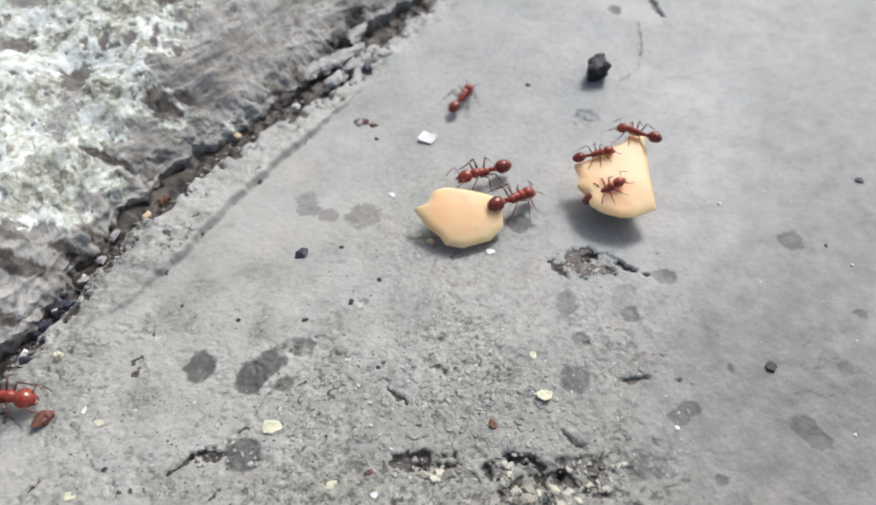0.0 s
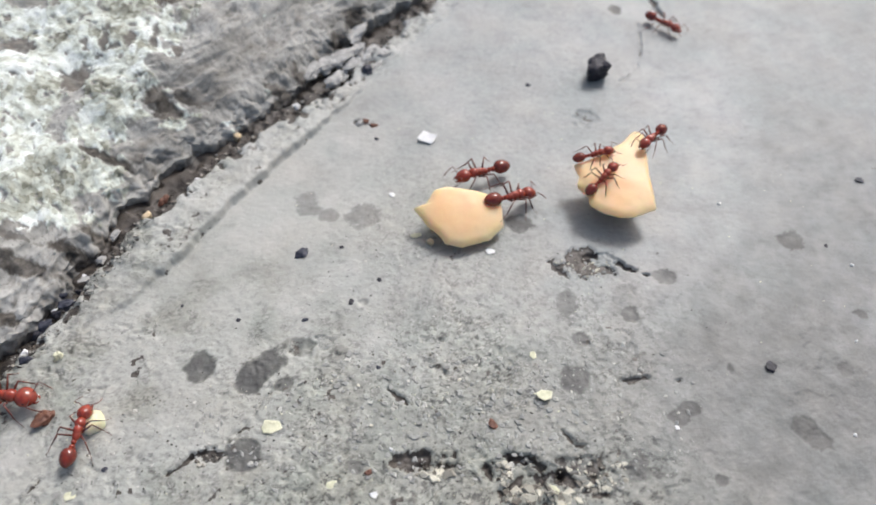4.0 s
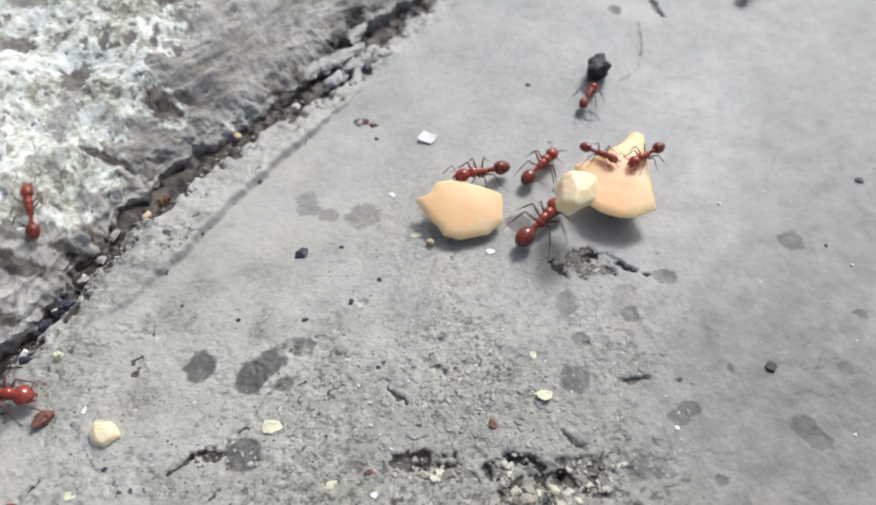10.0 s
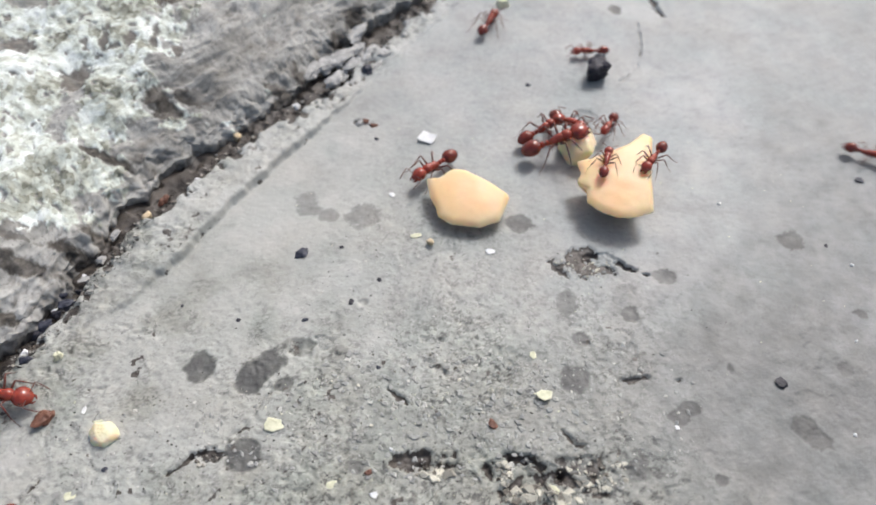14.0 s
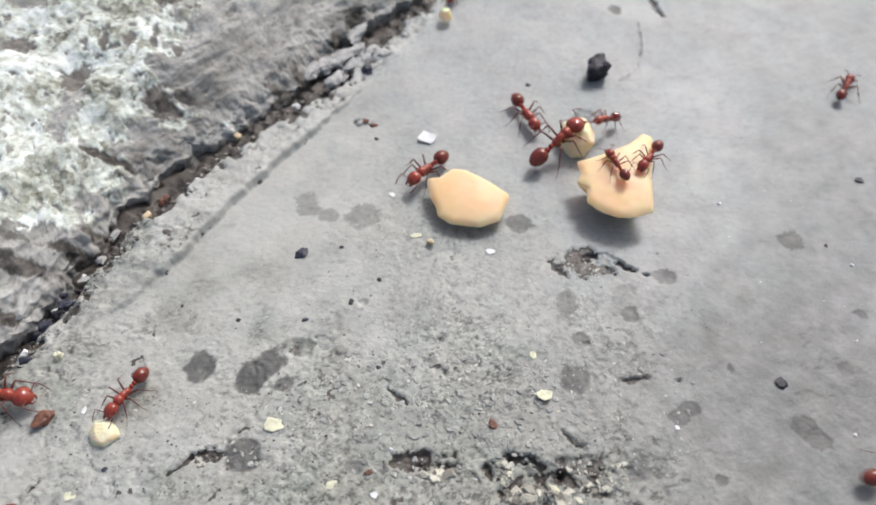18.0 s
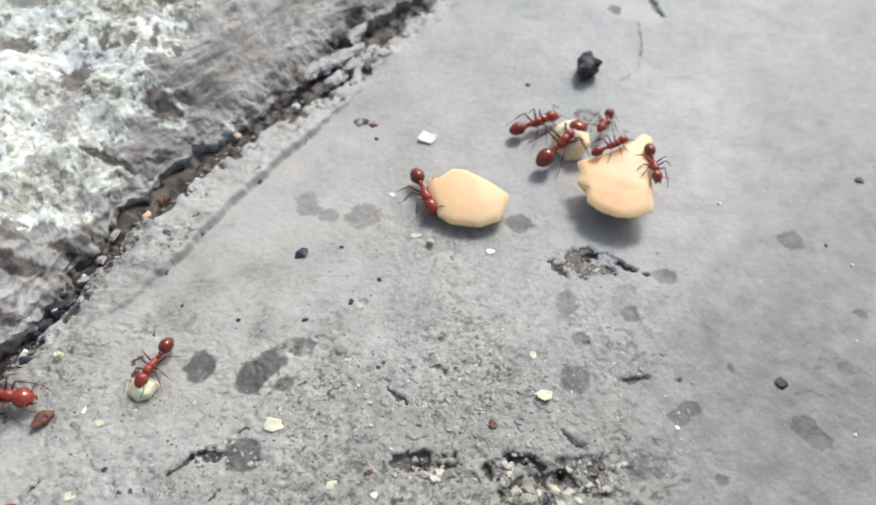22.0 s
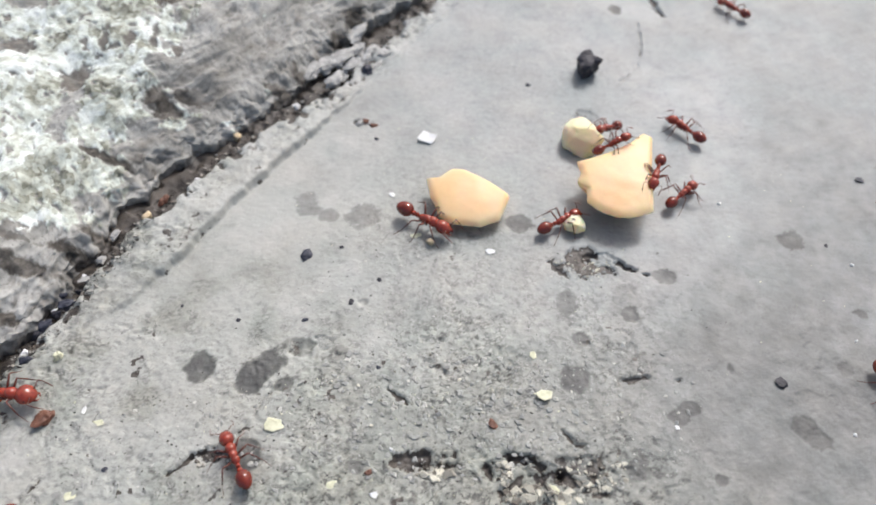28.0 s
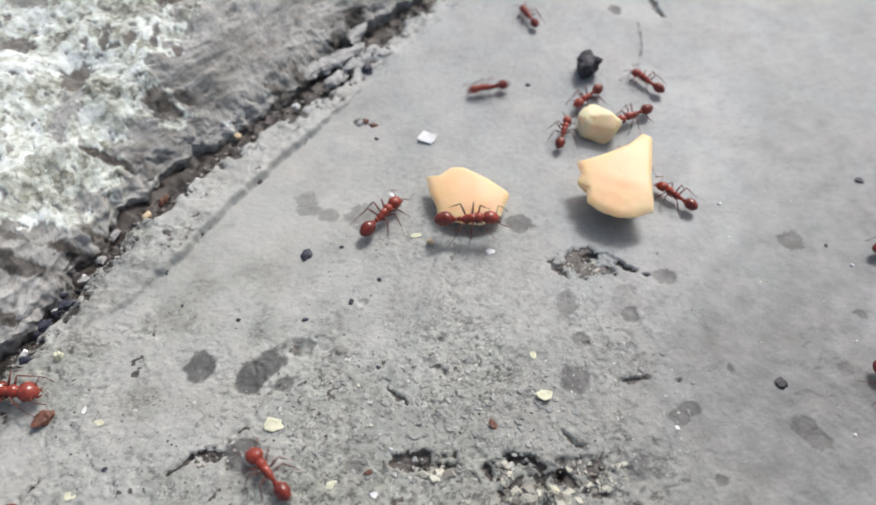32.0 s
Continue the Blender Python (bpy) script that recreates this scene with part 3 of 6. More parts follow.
def build_rock():
    us = spread((-36.0, 62.0), 500.0, 0.15, 14)
    qs = np.concatenate([np.arange(0, 52, 0.15), 52 + 500 * (np.arange(1, 15) / 14.0) ** 3])
    u, q = np.meshgrid(us, qs)
    gap = 2.3 + 2.0 * np.exp(-((u + 1) / 11.0) ** 2) + 2.4 * np.exp(-((u - 28) / 12.0) ** 2)
    even = 3.0 + 2.3 * np.exp(-((u - 1) / 13.0) ** 2) + gap
    uneven_lip = joint_width(u) + gap + 0.5 * ripple(u, u * 0 + 1.7, 5.0, 91) - 0.35 * ripple(u, u * 0 + 5.1, 1.6, 92)
    lip = even + (uneven_lip - even) * step(7.0, 2.5, q)
    # profile: up out of the joint, round the lip, up the layered face, over the shoulder
    v = lip + np.where(q < 3.5, 0.5 - 0.35 * step(0, 3.0, q), 0.15 + (q - 3.5) * 0.86)
    face = np.clip(q - 3.5, 0, None)
    z = np.where(q < 3.5, -3.0 + q * 1.0, 0.5)
    z = z + np.minimum(face, 11.0) * 0.52 + np.clip(face - 11.0, 0, 60) * 0.20
    out = step(0.3, 3.0, q)
    sway = u + 2.4 * fbm(u, q, 5.0, 3, 97, 0.5, swell)
    bend = q + 1.5 * fbm(u * 0.5, q, 9.0, 3, 100, 0.5, swell) + 0.45 * fbm(u, q, 2.4, 3, 98, 0.5, swell)
    layers = fbm(sway * 0.26 + 0.2 * bend, bend * 0.95 - 0.05 * sway, 2.4, 5, 101, 0.62, swell)
    lumps = fbm(u, q, 7.0, 3, 103, 0.5, swell)
    small = fbm(u, q, 1.9, 4, 105, 0.6, swell)
    edge = q + 3.0 * lumps + 4.0 * step(10, -20, u) - 3.0 * step(10, 30, u)
    face_on = step(0.5, 3.0, q) * step(20, 13, edge)
    top_on = 1 - step(20, 13, edge)
    ledge = np.floor(bend / 2.3 + 0.8 * fbm(sway * 0.4, bend, 6.0, 4, 120, 0.6, swell))
    ledge = cells(ledge.astype(np.int64), np.zeros(ledge.shape, np.int64), 7) - 0.5
    z = z + out * (1.25 * lumps + face_on * (0.95 * layers + 0.16 * ledge) + 0.22 * small)
    z = z + out * 0.07 * fbm(u, q, 0.8, 2, 107, 0.5)
    v = v - step(0.4, 2.0, q) * step(10.0, 3.5, q) * 1.1 * fbm(u, q, 1.8, 4, 171, 0.6, swell)
    z = z + step(1.2, 2.6, q) * step(10.0, 4.0, q) * 0.45 * fbm(u, q, 1.5, 4, 181, 0.6, swell)
    v = v - face_on * (0.35 * layers + 0.12 * ledge)
    # lichen crust on the shoulder, with bare gaps and a few patches on the face
    place = fbm(u, q, 5.0, 4, 111, 0.62)
    along = step(27, 9, u)
    crust = step(-0.03, 0.05, place + 0.62 * (step(6, 17, edge) - 0.52) * along - 0.34 * (1 - along))
    crumbs = 1.4 * fbm(u, q, 1.5, 3, 113, 0.6, swell)
    crust = crust * step(-0.46, -0.34, crumbs)
    wu, wq = u + 0.22 * fbm(u, q, 0.9, 2, 131), q + 0.22 * fbm(u, q, 0.9, 2, 134)
    far_a = knobs(wu, wq, 1.2, 140)
    tone = 0.52 + 0.75 * fbm(u, q, 4.5, 4, 160, 0.6)
    x = AX + u * CU - v * SU
    y = AY + u * SU + v * CU
    soil_shade = 0.0 * x
    uneven = 1.3 * fbm(u, q, 2.2, 5, 115, 0.7)
    for px, py, rx, ry, kind in ROCK_PATCHES:
        spot = step(1.1, 0.7, np.hypot((x - px) / rx, (y - py) / ry) + uneven)
        if kind == "crust":
            crust = np.maximum(crust, spot * step(-0.52, -0.4, crumbs))
        elif kind == "bare":
            crust = crust * (1 - 0.95 * spot)
        elif kind == "dark":
            crust, soil_shade = crust * (1 - 0.6 * spot), np.maximum(soil_shade, 0.46 * spot)
        else:
            fade = step(1.5, 0.5, np.hypot((x - px) / rx, (y - py) / ry) + uneven)
            crust, soil_shade = crust * (1 - 0.8 * spot), np.maximum(soil_shade, 0.66 * fade)
    z = z + crust * (0.10 + 0.15 * (1 - far_a * far_a))
    z = z - 0.12 * step(0.3, 0.6, soil_shade)
    # dirt on the joint wall; a darker colour where the face's layers draw back
    dirt_shade = np.maximum(step(2.0, 0.6, q + 0.8 * small), 0.36 * face_on * step(0.14, 0.30, -layers))
    # shade on the rock's lower face, painted in just above the lip
    dirt_shade = np.maximum(dirt_shade, 0.36 * step(4.4, 2.2, q + 1.6 * small + 0.8 * lumps))
    dirt_shade = np.maximum(dirt_shade, 0.34 * top_on * step(0.34, 0.54, -crumbs))
    # more of the recessed layers darker at the low-u end
    dirt_shade = np.maximum(dirt_shade, 0.20 * step(0, -12, u) * step(12, 7, q + 2.0 * lumps) * step(-0.04, 0.14, -layers))
    dirt_shade = np.maximum(dirt_shade * (1 - 0.75 * crust), soil_shade)
    # its outer sides go down into the ground
    z[-1, :] = z[:, 0] = z[:, -1] = -6.0
    ob = sheet("rock", x, y, z, STONE, lichen=crust * (0.80 + 0.2 * place), dirt_shade=dirt_shade, tone=tone)
    return tagged(ob, "rough grey layered rock crusted with pale green lichen", "rock")


rock = build_rock()


# ---- crumbs of food ----
def crumb(name, mat, sides, height, tilt=(0.0, 0.0), seed=1, lean=0.22, soft=16.0, rough=0.12, label="", category="food crumb", dimple=0.0, bevels=3):
    """A broken crumb: sides are (degrees, millimetres) of its faces round the foot; tilt slopes its top."""
    bm = bmesh.new()
    bmesh.ops.create_icosphere(bm, subdivisions=5, radius=1.0)
    rng = random.Random(seed)
    faces = []
    for deg, far, *slope in sides:
        a, k = radians(deg), slope[0] if slope else lean + rng.uniform(-0.12, 0.15)
        n = Vector((math.cos(a), math.sin(a), k)).normalized()
        faces.append((n, far * n.xy.length + 0.0))
    half = height / 2
    top = Vector((tilt[0], tilt[1], 1)).normalized()
    faces.append((top, half))
    faces.append((Vector((rng.uniform(-0.1, 0.1), rng.uniform(-0.1, 0.1), -1)).normalized(), half))
    for _ in range(bevels):
        a = rng.uniform(0, 2 * math.pi)
        n = Vector((math.cos(a), math.sin(a), rng.uniform(0.9, 1.6))).normalized()
        faces.append((n, half * 0.9 + 0.36 * n.xy.length * min(s[1] for s in sides)))
    for vert in bm.verts:
        d = vert.co.normalized()
        inv = sum(max(0.0, d.dot(n) / far) ** soft for n, far in faces) ** (1 / soft)
        r = 1 / max(inv, 0.05)
        p = d * r
        r += rough * (noise.noise(p * 0.5 + Vector((seed, 0, 0))) * 2.6 + noise.noise(p * 1.7 + Vector((0, seed, 0))) * 0.30 + 0.22 * noise.noise(p * 4.5))
        if dimple:
            r -= dimple * max(0.0, noise.noise(p * 0.9 + Vector((0, 0, seed * 3.1))) - 0.1)
        vert.co = (d * r + Vector((0, 0, half))) * MM
    ob = part(name, bm, mat)
    return tagged(ob, label, category)


def kernel(name, mat, corners, ring, tilt, dome, foot, seed, label, ragged=(), wax=0.035):
    """A nut kernel: an uneven rim of corners (degrees, millimetres), one smooth curved face over it, a narrower foot.
    ragged: stretches (from, to, millimetres) of the rim that the ants have gnawed."""
    bm = bmesh.new()
    bmesh.ops.create_icosphere(bm, subdivisions=6, radius=1.0)
    ends = [(radians(d) % (2 * math.pi), r) for d, r in corners]
    ends.sort()
    ends = [(ends[-1][0] - 2 * math.pi, ends[-1][1])] + ends + [(ends[0][0] + 2 * math.pi, ends[0][1])]
    edges = [(Vector((r * math.cos(w), r * math.sin(w), 0)), Vector((s * math.cos(q), s * math.sin(q), 0))) for (w, r), (q, s) in zip(ends, ends[1:])]
    wide = max(r for d, r in corners)
    for vert in bm.verts:
        d = vert.co.normalized()
        w = math.atan2(d.y, d.x) % (2 * math.pi)
        k = next(i for i in range(len(edges)) if w <= ends[i + 1][0])
        e, f = edges[k]
        aim = Vector((math.cos(w), math.sin(w), 0))
        reach = e.cross(f).z / max(1e-6, aim.cross(f - e).z)
        for low, high, deep in ragged:
            inside = min(1.0, max(0.0, (math.degrees(w) - low) / 6), max(0.0, (high - math.degrees(w)) / 6))
            if inside > 0:
                reach += inside * deep * (noise.noise(aim * 6.0 + Vector((seed, 0, 2 * d.z))) + 0.35 * noise.noise(aim * 15.0 + Vector((0, seed, 4 * d.z))))
        level = d.xy.length
        if d.z >= 0:
            out = level ** 0.8
            edge = max(0.0, (out - 0.80) / 0.20)
            top, drop = 1.0, 0.30 * edge ** 2.4
        else:
            down = min(1.0, -d.z / 0.8)
            out = (1 - (1 - foot) * down ** 1.3) if -d.z < 0.8 else foot * level / 0.6
            top, drop = 1 - down, 0.30
        px, py = aim.x * reach * out, aim.y * reach * out
        crown = ring + tilt[0] * px + tilt[1] * py + dome * (1 - (px * px + py * py) / (wide * wide))
        bumps = wax * (3.0 * noise.noise(Vector((px * 0.30 + seed, py * 0.30, 0.0))) + 0.8 * noise.noise(Vector((px, py + seed, 0.0))))
        vert.co = Vector((px, py, max(0.0, top * (crown - drop + bumps)))) * MM
    for _ in range(2):
        bmesh.ops.smooth_vert(bm, verts=bm.verts, factor=0.4, use_axis_x=True, use_axis_y=True, use_axis_z=True)
    return tagged(part(name, bm, mat), label, "food crumb")


kernel_a = kernel("nut_crumb", FLESH, [(4, 4.09), (10, 3.95), (41, 2.85), (98, 3.55), (116, 4.12), (139, 4.17), (146, 5.43), (174, 4.05), (194, 3.55), (210, 3.74), (237, 3.43), (286, 3.34), (320, 3.85)],
                  1.5, (0.02, 0.20), 1.0, 0.50, 3, "peach-cream broken nut kernel lying on the slab beside ants", ragged=[(170, 300, 0.06)])
kernel_c = kernel("nut_crumb", FLESH, [(2, 3.16), (54, 7.15), (63, 7.14), (71, 4.9), (103, 3.5), (134, 3.9), (148, 4.83), (170, 3.86), (181, 4.3), (198, 3.6), (215, 4.32), (238, 4.25), (262, 4.42), (278, 4.53), (307, 4.83)],
                  2.9, (0.05, 0.14), 0.9, 0.42, 8, "large peach-cream nut kernel chunk with a pointed corner", ragged=[(150, 212, 0.20), (212, 300, 0.06)])
kernel_b = crumb("nut_crumb", PALE_FLESH, [(-20, 2.3, -0.2), (35, 1.85, 0.2), (95, 1.68, 0.1), (150, 2.35, -0.2), (215, 1.95, -0.4), (280, 1.72, -0.3)], 2.8, (0.15, -0.2), 12, dimple=0.3, rough=0.13, soft=20.0,
                 label="knobbly cream nut crumb dragged along by ants")
crumb_d = crumb("nut_crumb", PALE_FLESH, [(10, 1.0), (70, 0.95), (130, 1.0), (185, 0.95), (240, 1.05), (300, 1.0)], 0.95, (0.1, -0.2), 21, rough=0.14, soft=12.0, bevels=3,
                label="small pale yellow nut crumb carried by an ant")
bit = crumb("nut_crumb", FLAKE, [(10, 0.7), (100, 0.65), (190, 0.7), (280, 0.6)], 0.9, (0, 0.1), 19, rough=0.05,
            label="tiny white crumb held in an ant's jaws")
bead = crumb("nut_crumb", PALE_FLESH, [(0, 0.75), (70, 0.7), (140, 0.75), (215, 0.7), (290, 0.75)], 1.4, (0, 0.05), 23, rough=0.06, soft=7.0,
             label="small round white crumb carried off by an ant")
for lump in (kernel_a, kernel_b, kernel_c, crumb_d, bit, bead):
    lump["group"] = "nut crumbs"



# ---- loose chips, seeds and grains on the slab ----
CHIP_GROUPS = {"flake": "flakes on the slab", "pebble": "pebbles on the slab", "grit_bit": "bits of grit", "husk": "seed husks",
               "grain": "seed grains", "stone_chip": "stone chips along the joint"}


def plate(size, flat, seed, long, corners=0):
    """A thin broken plate with an uneven outline, a little curled, as a bmesh in metres."""
    bm = bmesh.new()
    rng = random.Random(seed + 300)
    count = corners or rng.choice((6, 7, 8))
    outline = []
    for k in range(count):
        a, r = 2 * math.pi * (k + rng.uniform(-1, 1) * (0.10 if corners else 0.28)) / count, rng.uniform(0.86 if corners else 0.62, 1.08)
        outline.append((r * math.cos(a) * long, r * math.sin(a)))
    edge = []
    for k, (px, py) in enumerate(outline):
        qx, qy = outline[(k + 1) % count]
        for t in (0.0, 0.25, 0.5, 0.75):
            wear = 1 + (0.10 if corners else 0.05) * rng.uniform(-1, 1)
            edge.append(((px + (qx - px) * t) * wear, (py + (qy - py) * t) * wear))
    thick, curl, lean = max(0.07, 0.55 * flat), rng.uniform(-0.10, 0.16), rng.uniform(-0.12, 0.12)
    rings = []
    for share, high in ((0.90, 0.0), (1.0, 0.45), (0.93, 1.0), (0.5, 1.08)):
        rings.append([bm.verts.new(Vector((px * share, py * share, thick * high + 0.12 + curl * (px * share) ** 2 + lean * py * share)) * size * MM) for px, py in edge])
    for low, high in zip(rings, rings[1:]):
        for k in range(len(edge)):
            bm.faces.new((low[k], low[(k + 1) % len(edge)], high[(k + 1) % len(edge)], high[k]))
    bm.faces.new(rings[-1])
    bm.faces.new(list(reversed(rings[0])))
    return bm


def chip(name, x, y, size, mat, label, category, flat=0.45, seed=0, z=0.0, turn=0.0, long=1.0, ragged=0.22, tip=0.0):
    if name in ("flake", "white_chip"):
        ob = part(name, plate(size, flat, seed, long, 4 if name == "white_chip" else 0), mat)
        ob.data.polygons.foreach_set("use_smooth", np.zeros(len(ob.data.polygons), dtype=bool))
        ob.matrix_basis = pose(x * MM, y * MM, (z or ground_level(x, y)) * MM, tip, 0, turn)
        return tagged(ob, label, category, CHIP_GROUPS.get(name, ""))
    bm = bmesh.new()
    bmesh.ops.create_icosphere(bm, subdivisions=3, radius=1.0)
    rng = random.Random(seed + 100)
    planes = [(Vector((math.cos(a), math.sin(a), rng.uniform(-0.35, 0.6))).normalized(), rng.uniform(0.55, 1.0))
              for a in (k * 1.05 + rng.uniform(-0.3, 0.3) for k in range(6))]
    skew = rng.uniform(-1, 1)
    for vert in bm.verts:
        d = vert.co.normalized()
        inv = sum(max(0.0, d.dot(n) / far) ** 40 for n, far in planes)
        inv = (inv + abs(d.z + 0.25 * skew * d.x) ** 40) ** (1 / 40)
        r = 1 / max(inv, 0.3) * (1 + ragged * noise.noise(d * 2.2 + Vector((seed, 2, 0))) + 0.5 * ragged * noise.noise(d * 5 + Vector((0, seed, 0))))
        vert.co = Vector((d.x * r * long, d.y * r, (d.z * r + 0.92) * flat)) * size * MM
    ob = part(name, bm, mat)
    if name != "grain":
        ob.data.polygons.foreach_set("use_smooth", np.zeros(len(ob.data.polygons), dtype=bool))
    ob.matrix_basis = pose(x * MM, y * MM, (z or ground_level(x, y)) * MM, tip, 0, turn)
    return tagged(ob, label, category, CHIP_GROUPS.get(name, ""))


black_seed = chip("seed", 19.01, 26.86, 1.62, BLACK, "round black wrinkled seed lying on the slab", "seed", flat=0.75, seed=1)
slate_bit = chip("grit_bit", -13.41, -0.07, 0.72, SLATE, "small blue-black angular bit of grit", "grit", flat=0.26, seed=2)
long_flake = chip("flake", -14.05, -18.54, 0.84, FLAKE, "pale yellow flake of nut skin", "flake", flat=0.16, seed=3, long=1.35)
dark_bit = chip("grit_bit", 29.43, -12.91, 0.54, BLACK, "small black crumb of grit", "grit", flat=0.26, seed=4)
chip("white_chip", -1.19, 16.02, 1.2, WHITE, "bright white paint chip with sharp edges", "chip", flat=0.22, seed=5, turn=20, ragged=0.04)
chip("flake", 9.13, -15.8, 0.62, FLAKE, "pale greenish flake standing over its shadow", "flake", flat=0.10, seed=6, turn=8, long=1.25, tip=-20, z=0.30)
chip("flake", -8.46, -23.62, 0.58, FLAKE, "small pale yellow flake", "flake", flat=0.16, seed=7, turn=60)
chip("flake", 8.49, -11.72, 0.45, FLAKE, "tiny pale flake on grey concrete", "flake", flat=0.16, seed=8, turn=80, long=1.2)
chip("pebble", -33.71, -12, 0.4, FLAKE, "tiny cream pebble on the slab", "pebble", flat=0.8, seed=9)
chip("flake", -29.19, -24.43, 0.49, FLAKE, "whitish flake on the slab", "flake", flat=0.16, seed=10, long=1.2, turn=-15)
chip("flake", 9.05, -23.98, 0.53, FLAKE, "buff seed hull in the worn hollow", "flake", flat=0.16, seed=11, turn=-45, long=1.4)
chip("flake", -28.47, -18.19, 0.38, FLAKE, "tiny yellowish flake on the slab", "flake", flat=0.16, seed=12, long=1.4)
chip("flake", -30.11, -17.06, 0.28, WHITE, "tiny whitish sliver on the slab", "flake", flat=0.16, seed=13, turn=90, long=1.6)
chip("husk", -33.13, -17.73, 0.8, HUSK, "curled brown seed husk", "husk", flat=0.35, ragged=0.5, seed=14, turn=25, long=1.25)
chip("husk", 4.6, -18.34, 0.38, HUSK, "small rust-brown husk on concrete", "husk", flat=0.35, ragged=0.5, seed=15, turn=30)
chip("husk", -5.58, -22.56, 0.32, HUSK, "tiny dark red husk on concrete", "husk", flat=0.35, ragged=0.5, seed=16)
chip("grain", -0.72, 1.06, 0.39, BUFF, "small buff grain beside the nut crumb", "grain", flat=0.8, seed=17)
chip("flake", 5.19, 0.07, 0.44, WHITE, "tiny whitish flake on the slab", "flake", flat=0.16, seed=18, long=1.3)
chip("flake", -5.04, -24.39, 0.31, WHITE, "whitish flake in the rough concrete", "flake", flat=0.16, seed=19, long=1.5)
chip("grit_bit", -8.9, 18.6, 0.34, STONE_CHIP, "crumb of grey-brown grit on the slab", "grit", flat=0.5, seed=39, turn=20, long=1.5)
chip("grit_bit", -8.2, 18.9, 0.30, HUSK, "brown crumb of grit on the slab", "grit", flat=0.4, seed=40, turn=-30, long=1.4)
chip("grit_bit", -7.3, 18.3, 0.30, HUSK, "brown crumb of grit on the slab", "grit", flat=0.4, seed=41, turn=10, long=1.8)
chip("grit_bit", -6.9, 16.1, 0.2, SLATE, "dark crumb of grit on the slab", "grit", flat=0.35, seed=42, turn=-20, long=1.5)
chip("grit_bit", -12.29, -7.93, 0.23, SLATE, "tiny dark bit of grit", "grit", flat=0.26, seed=20, long=1.3)
chip("grit_bit", -18.43, -7.93, 0.19, BLACK, "tiny black speck of grit", "grit", flat=0.26, seed=21)
chip("grit_bit", -26.89, -22.33, 0.24, SLATE, "tiny dark bit of grit", "grit", flat=0.26, seed=22)
chip("grit_bit", 10.74, 25.31, 0.3, SLATE, "tiny dark bit of grit", "grit", flat=0.26, seed=23, long=1.4)
chip("grit_bit", 45.07, 9.68, 0.36, SLATE, "tiny dark bit of grit", "grit", flat=0.26, seed=24, long=1.3)
chip("grit_bit", -9.6, 0.63, 0.25, BLACK, "tiny black speck of grit", "grit", flat=0.26, seed=25)
chip("grit_bit", -5.64, -3.34, 0.24, BLACK, "tiny black speck of grit", "grit", flat=0.26, seed=26)
chip("grit_bit", -8.14, -5.93, 0.24, BLACK, "tiny black speck of grit", "grit", flat=0.26, seed=27, turn=60, long=1.4)
chip("grit_bit", 38.6, 0.85, 0.21, BLACK, "tiny black speck of grit", "grit", flat=0.26, seed=28)
chip("grit_bit", -23.97, -6.38, 0.16, BLACK, "tiny black speck of grit", "grit", flat=0.26, seed=29)
chip("grit_bit", -5.23, -12.91, 0.22, SLATE, "tiny blue-black speck of grit", "grit", flat=0.26, seed=30)
chip("pebble", 37.9, -10.21, 0.16, WHITE, "tiny white pebble on the slab", "pebble", flat=0.5, seed=31)
chip("pebble", 34.68, -19.29, 0.15, WHITE, "tiny white pebble on the slab", "pebble", flat=0.5, seed=32)
chip("pebble", 40.39, -1.59, 0.17, WHITE, "tiny white pebble on the slab", "pebble", flat=0.5, seed=33)
chip("pebble", 29.19, 6.42, 0.19, WHITE, "tiny white pebble on the slab", "pebble", flat=0.5, seed=34)
chip("flake", 20.03, -18.59, 0.28, WHITE, "tiny white flake on the slab", "flake", flat=0.16, seed=35)
chip("pebble", -3.86, -20.56, 0.15, WHITE, "tiny white pebble on the slab", "pebble", flat=0.5, seed=36)
chip("flake", -4.81, 7.59, 0.41, WHITE, "crumpled whitish scrap near the crumb", "flake", flat=0.16, seed=37)
chip("flake", -2.19, 2.07, 0.45, FLAKE, "curled pale scrap beside the crumb", "flake", flat=0.16, seed=38, long=1.6)
chip("grain", -29.97, 4.81, 0.46, BUFF, "buff seed grain lodged in the joint", "grain", flat=0.7, seed=60, turn=72, long=1.8, z=-0.4)
chip("grain", -24.9, 15.48, 0.5, BUFF, "buff seed grain lodged in the joint", "grain", flat=0.7, seed=61, turn=60, long=1.2, z=-0.4)
chip("grain", -22.6, 16.65, 0.5, BUFF, "buff seed grain lodged in the joint", "grain", flat=0.7, seed=62, turn=80, long=1.3, z=-0.4)
chip("pebble", -25.61, 9.85, 0.42, WHITE, "tiny pale pebble lodged in the joint", "pebble", flat=0.7, seed=63, turn=0, long=1.1, z=-0.4)
chip("pebble", -36.99, -11.43, 0.5, WHITE, "tiny pale pebble lodged in the joint", "pebble", flat=0.7, seed=64, turn=0, long=1, z=-0.4)
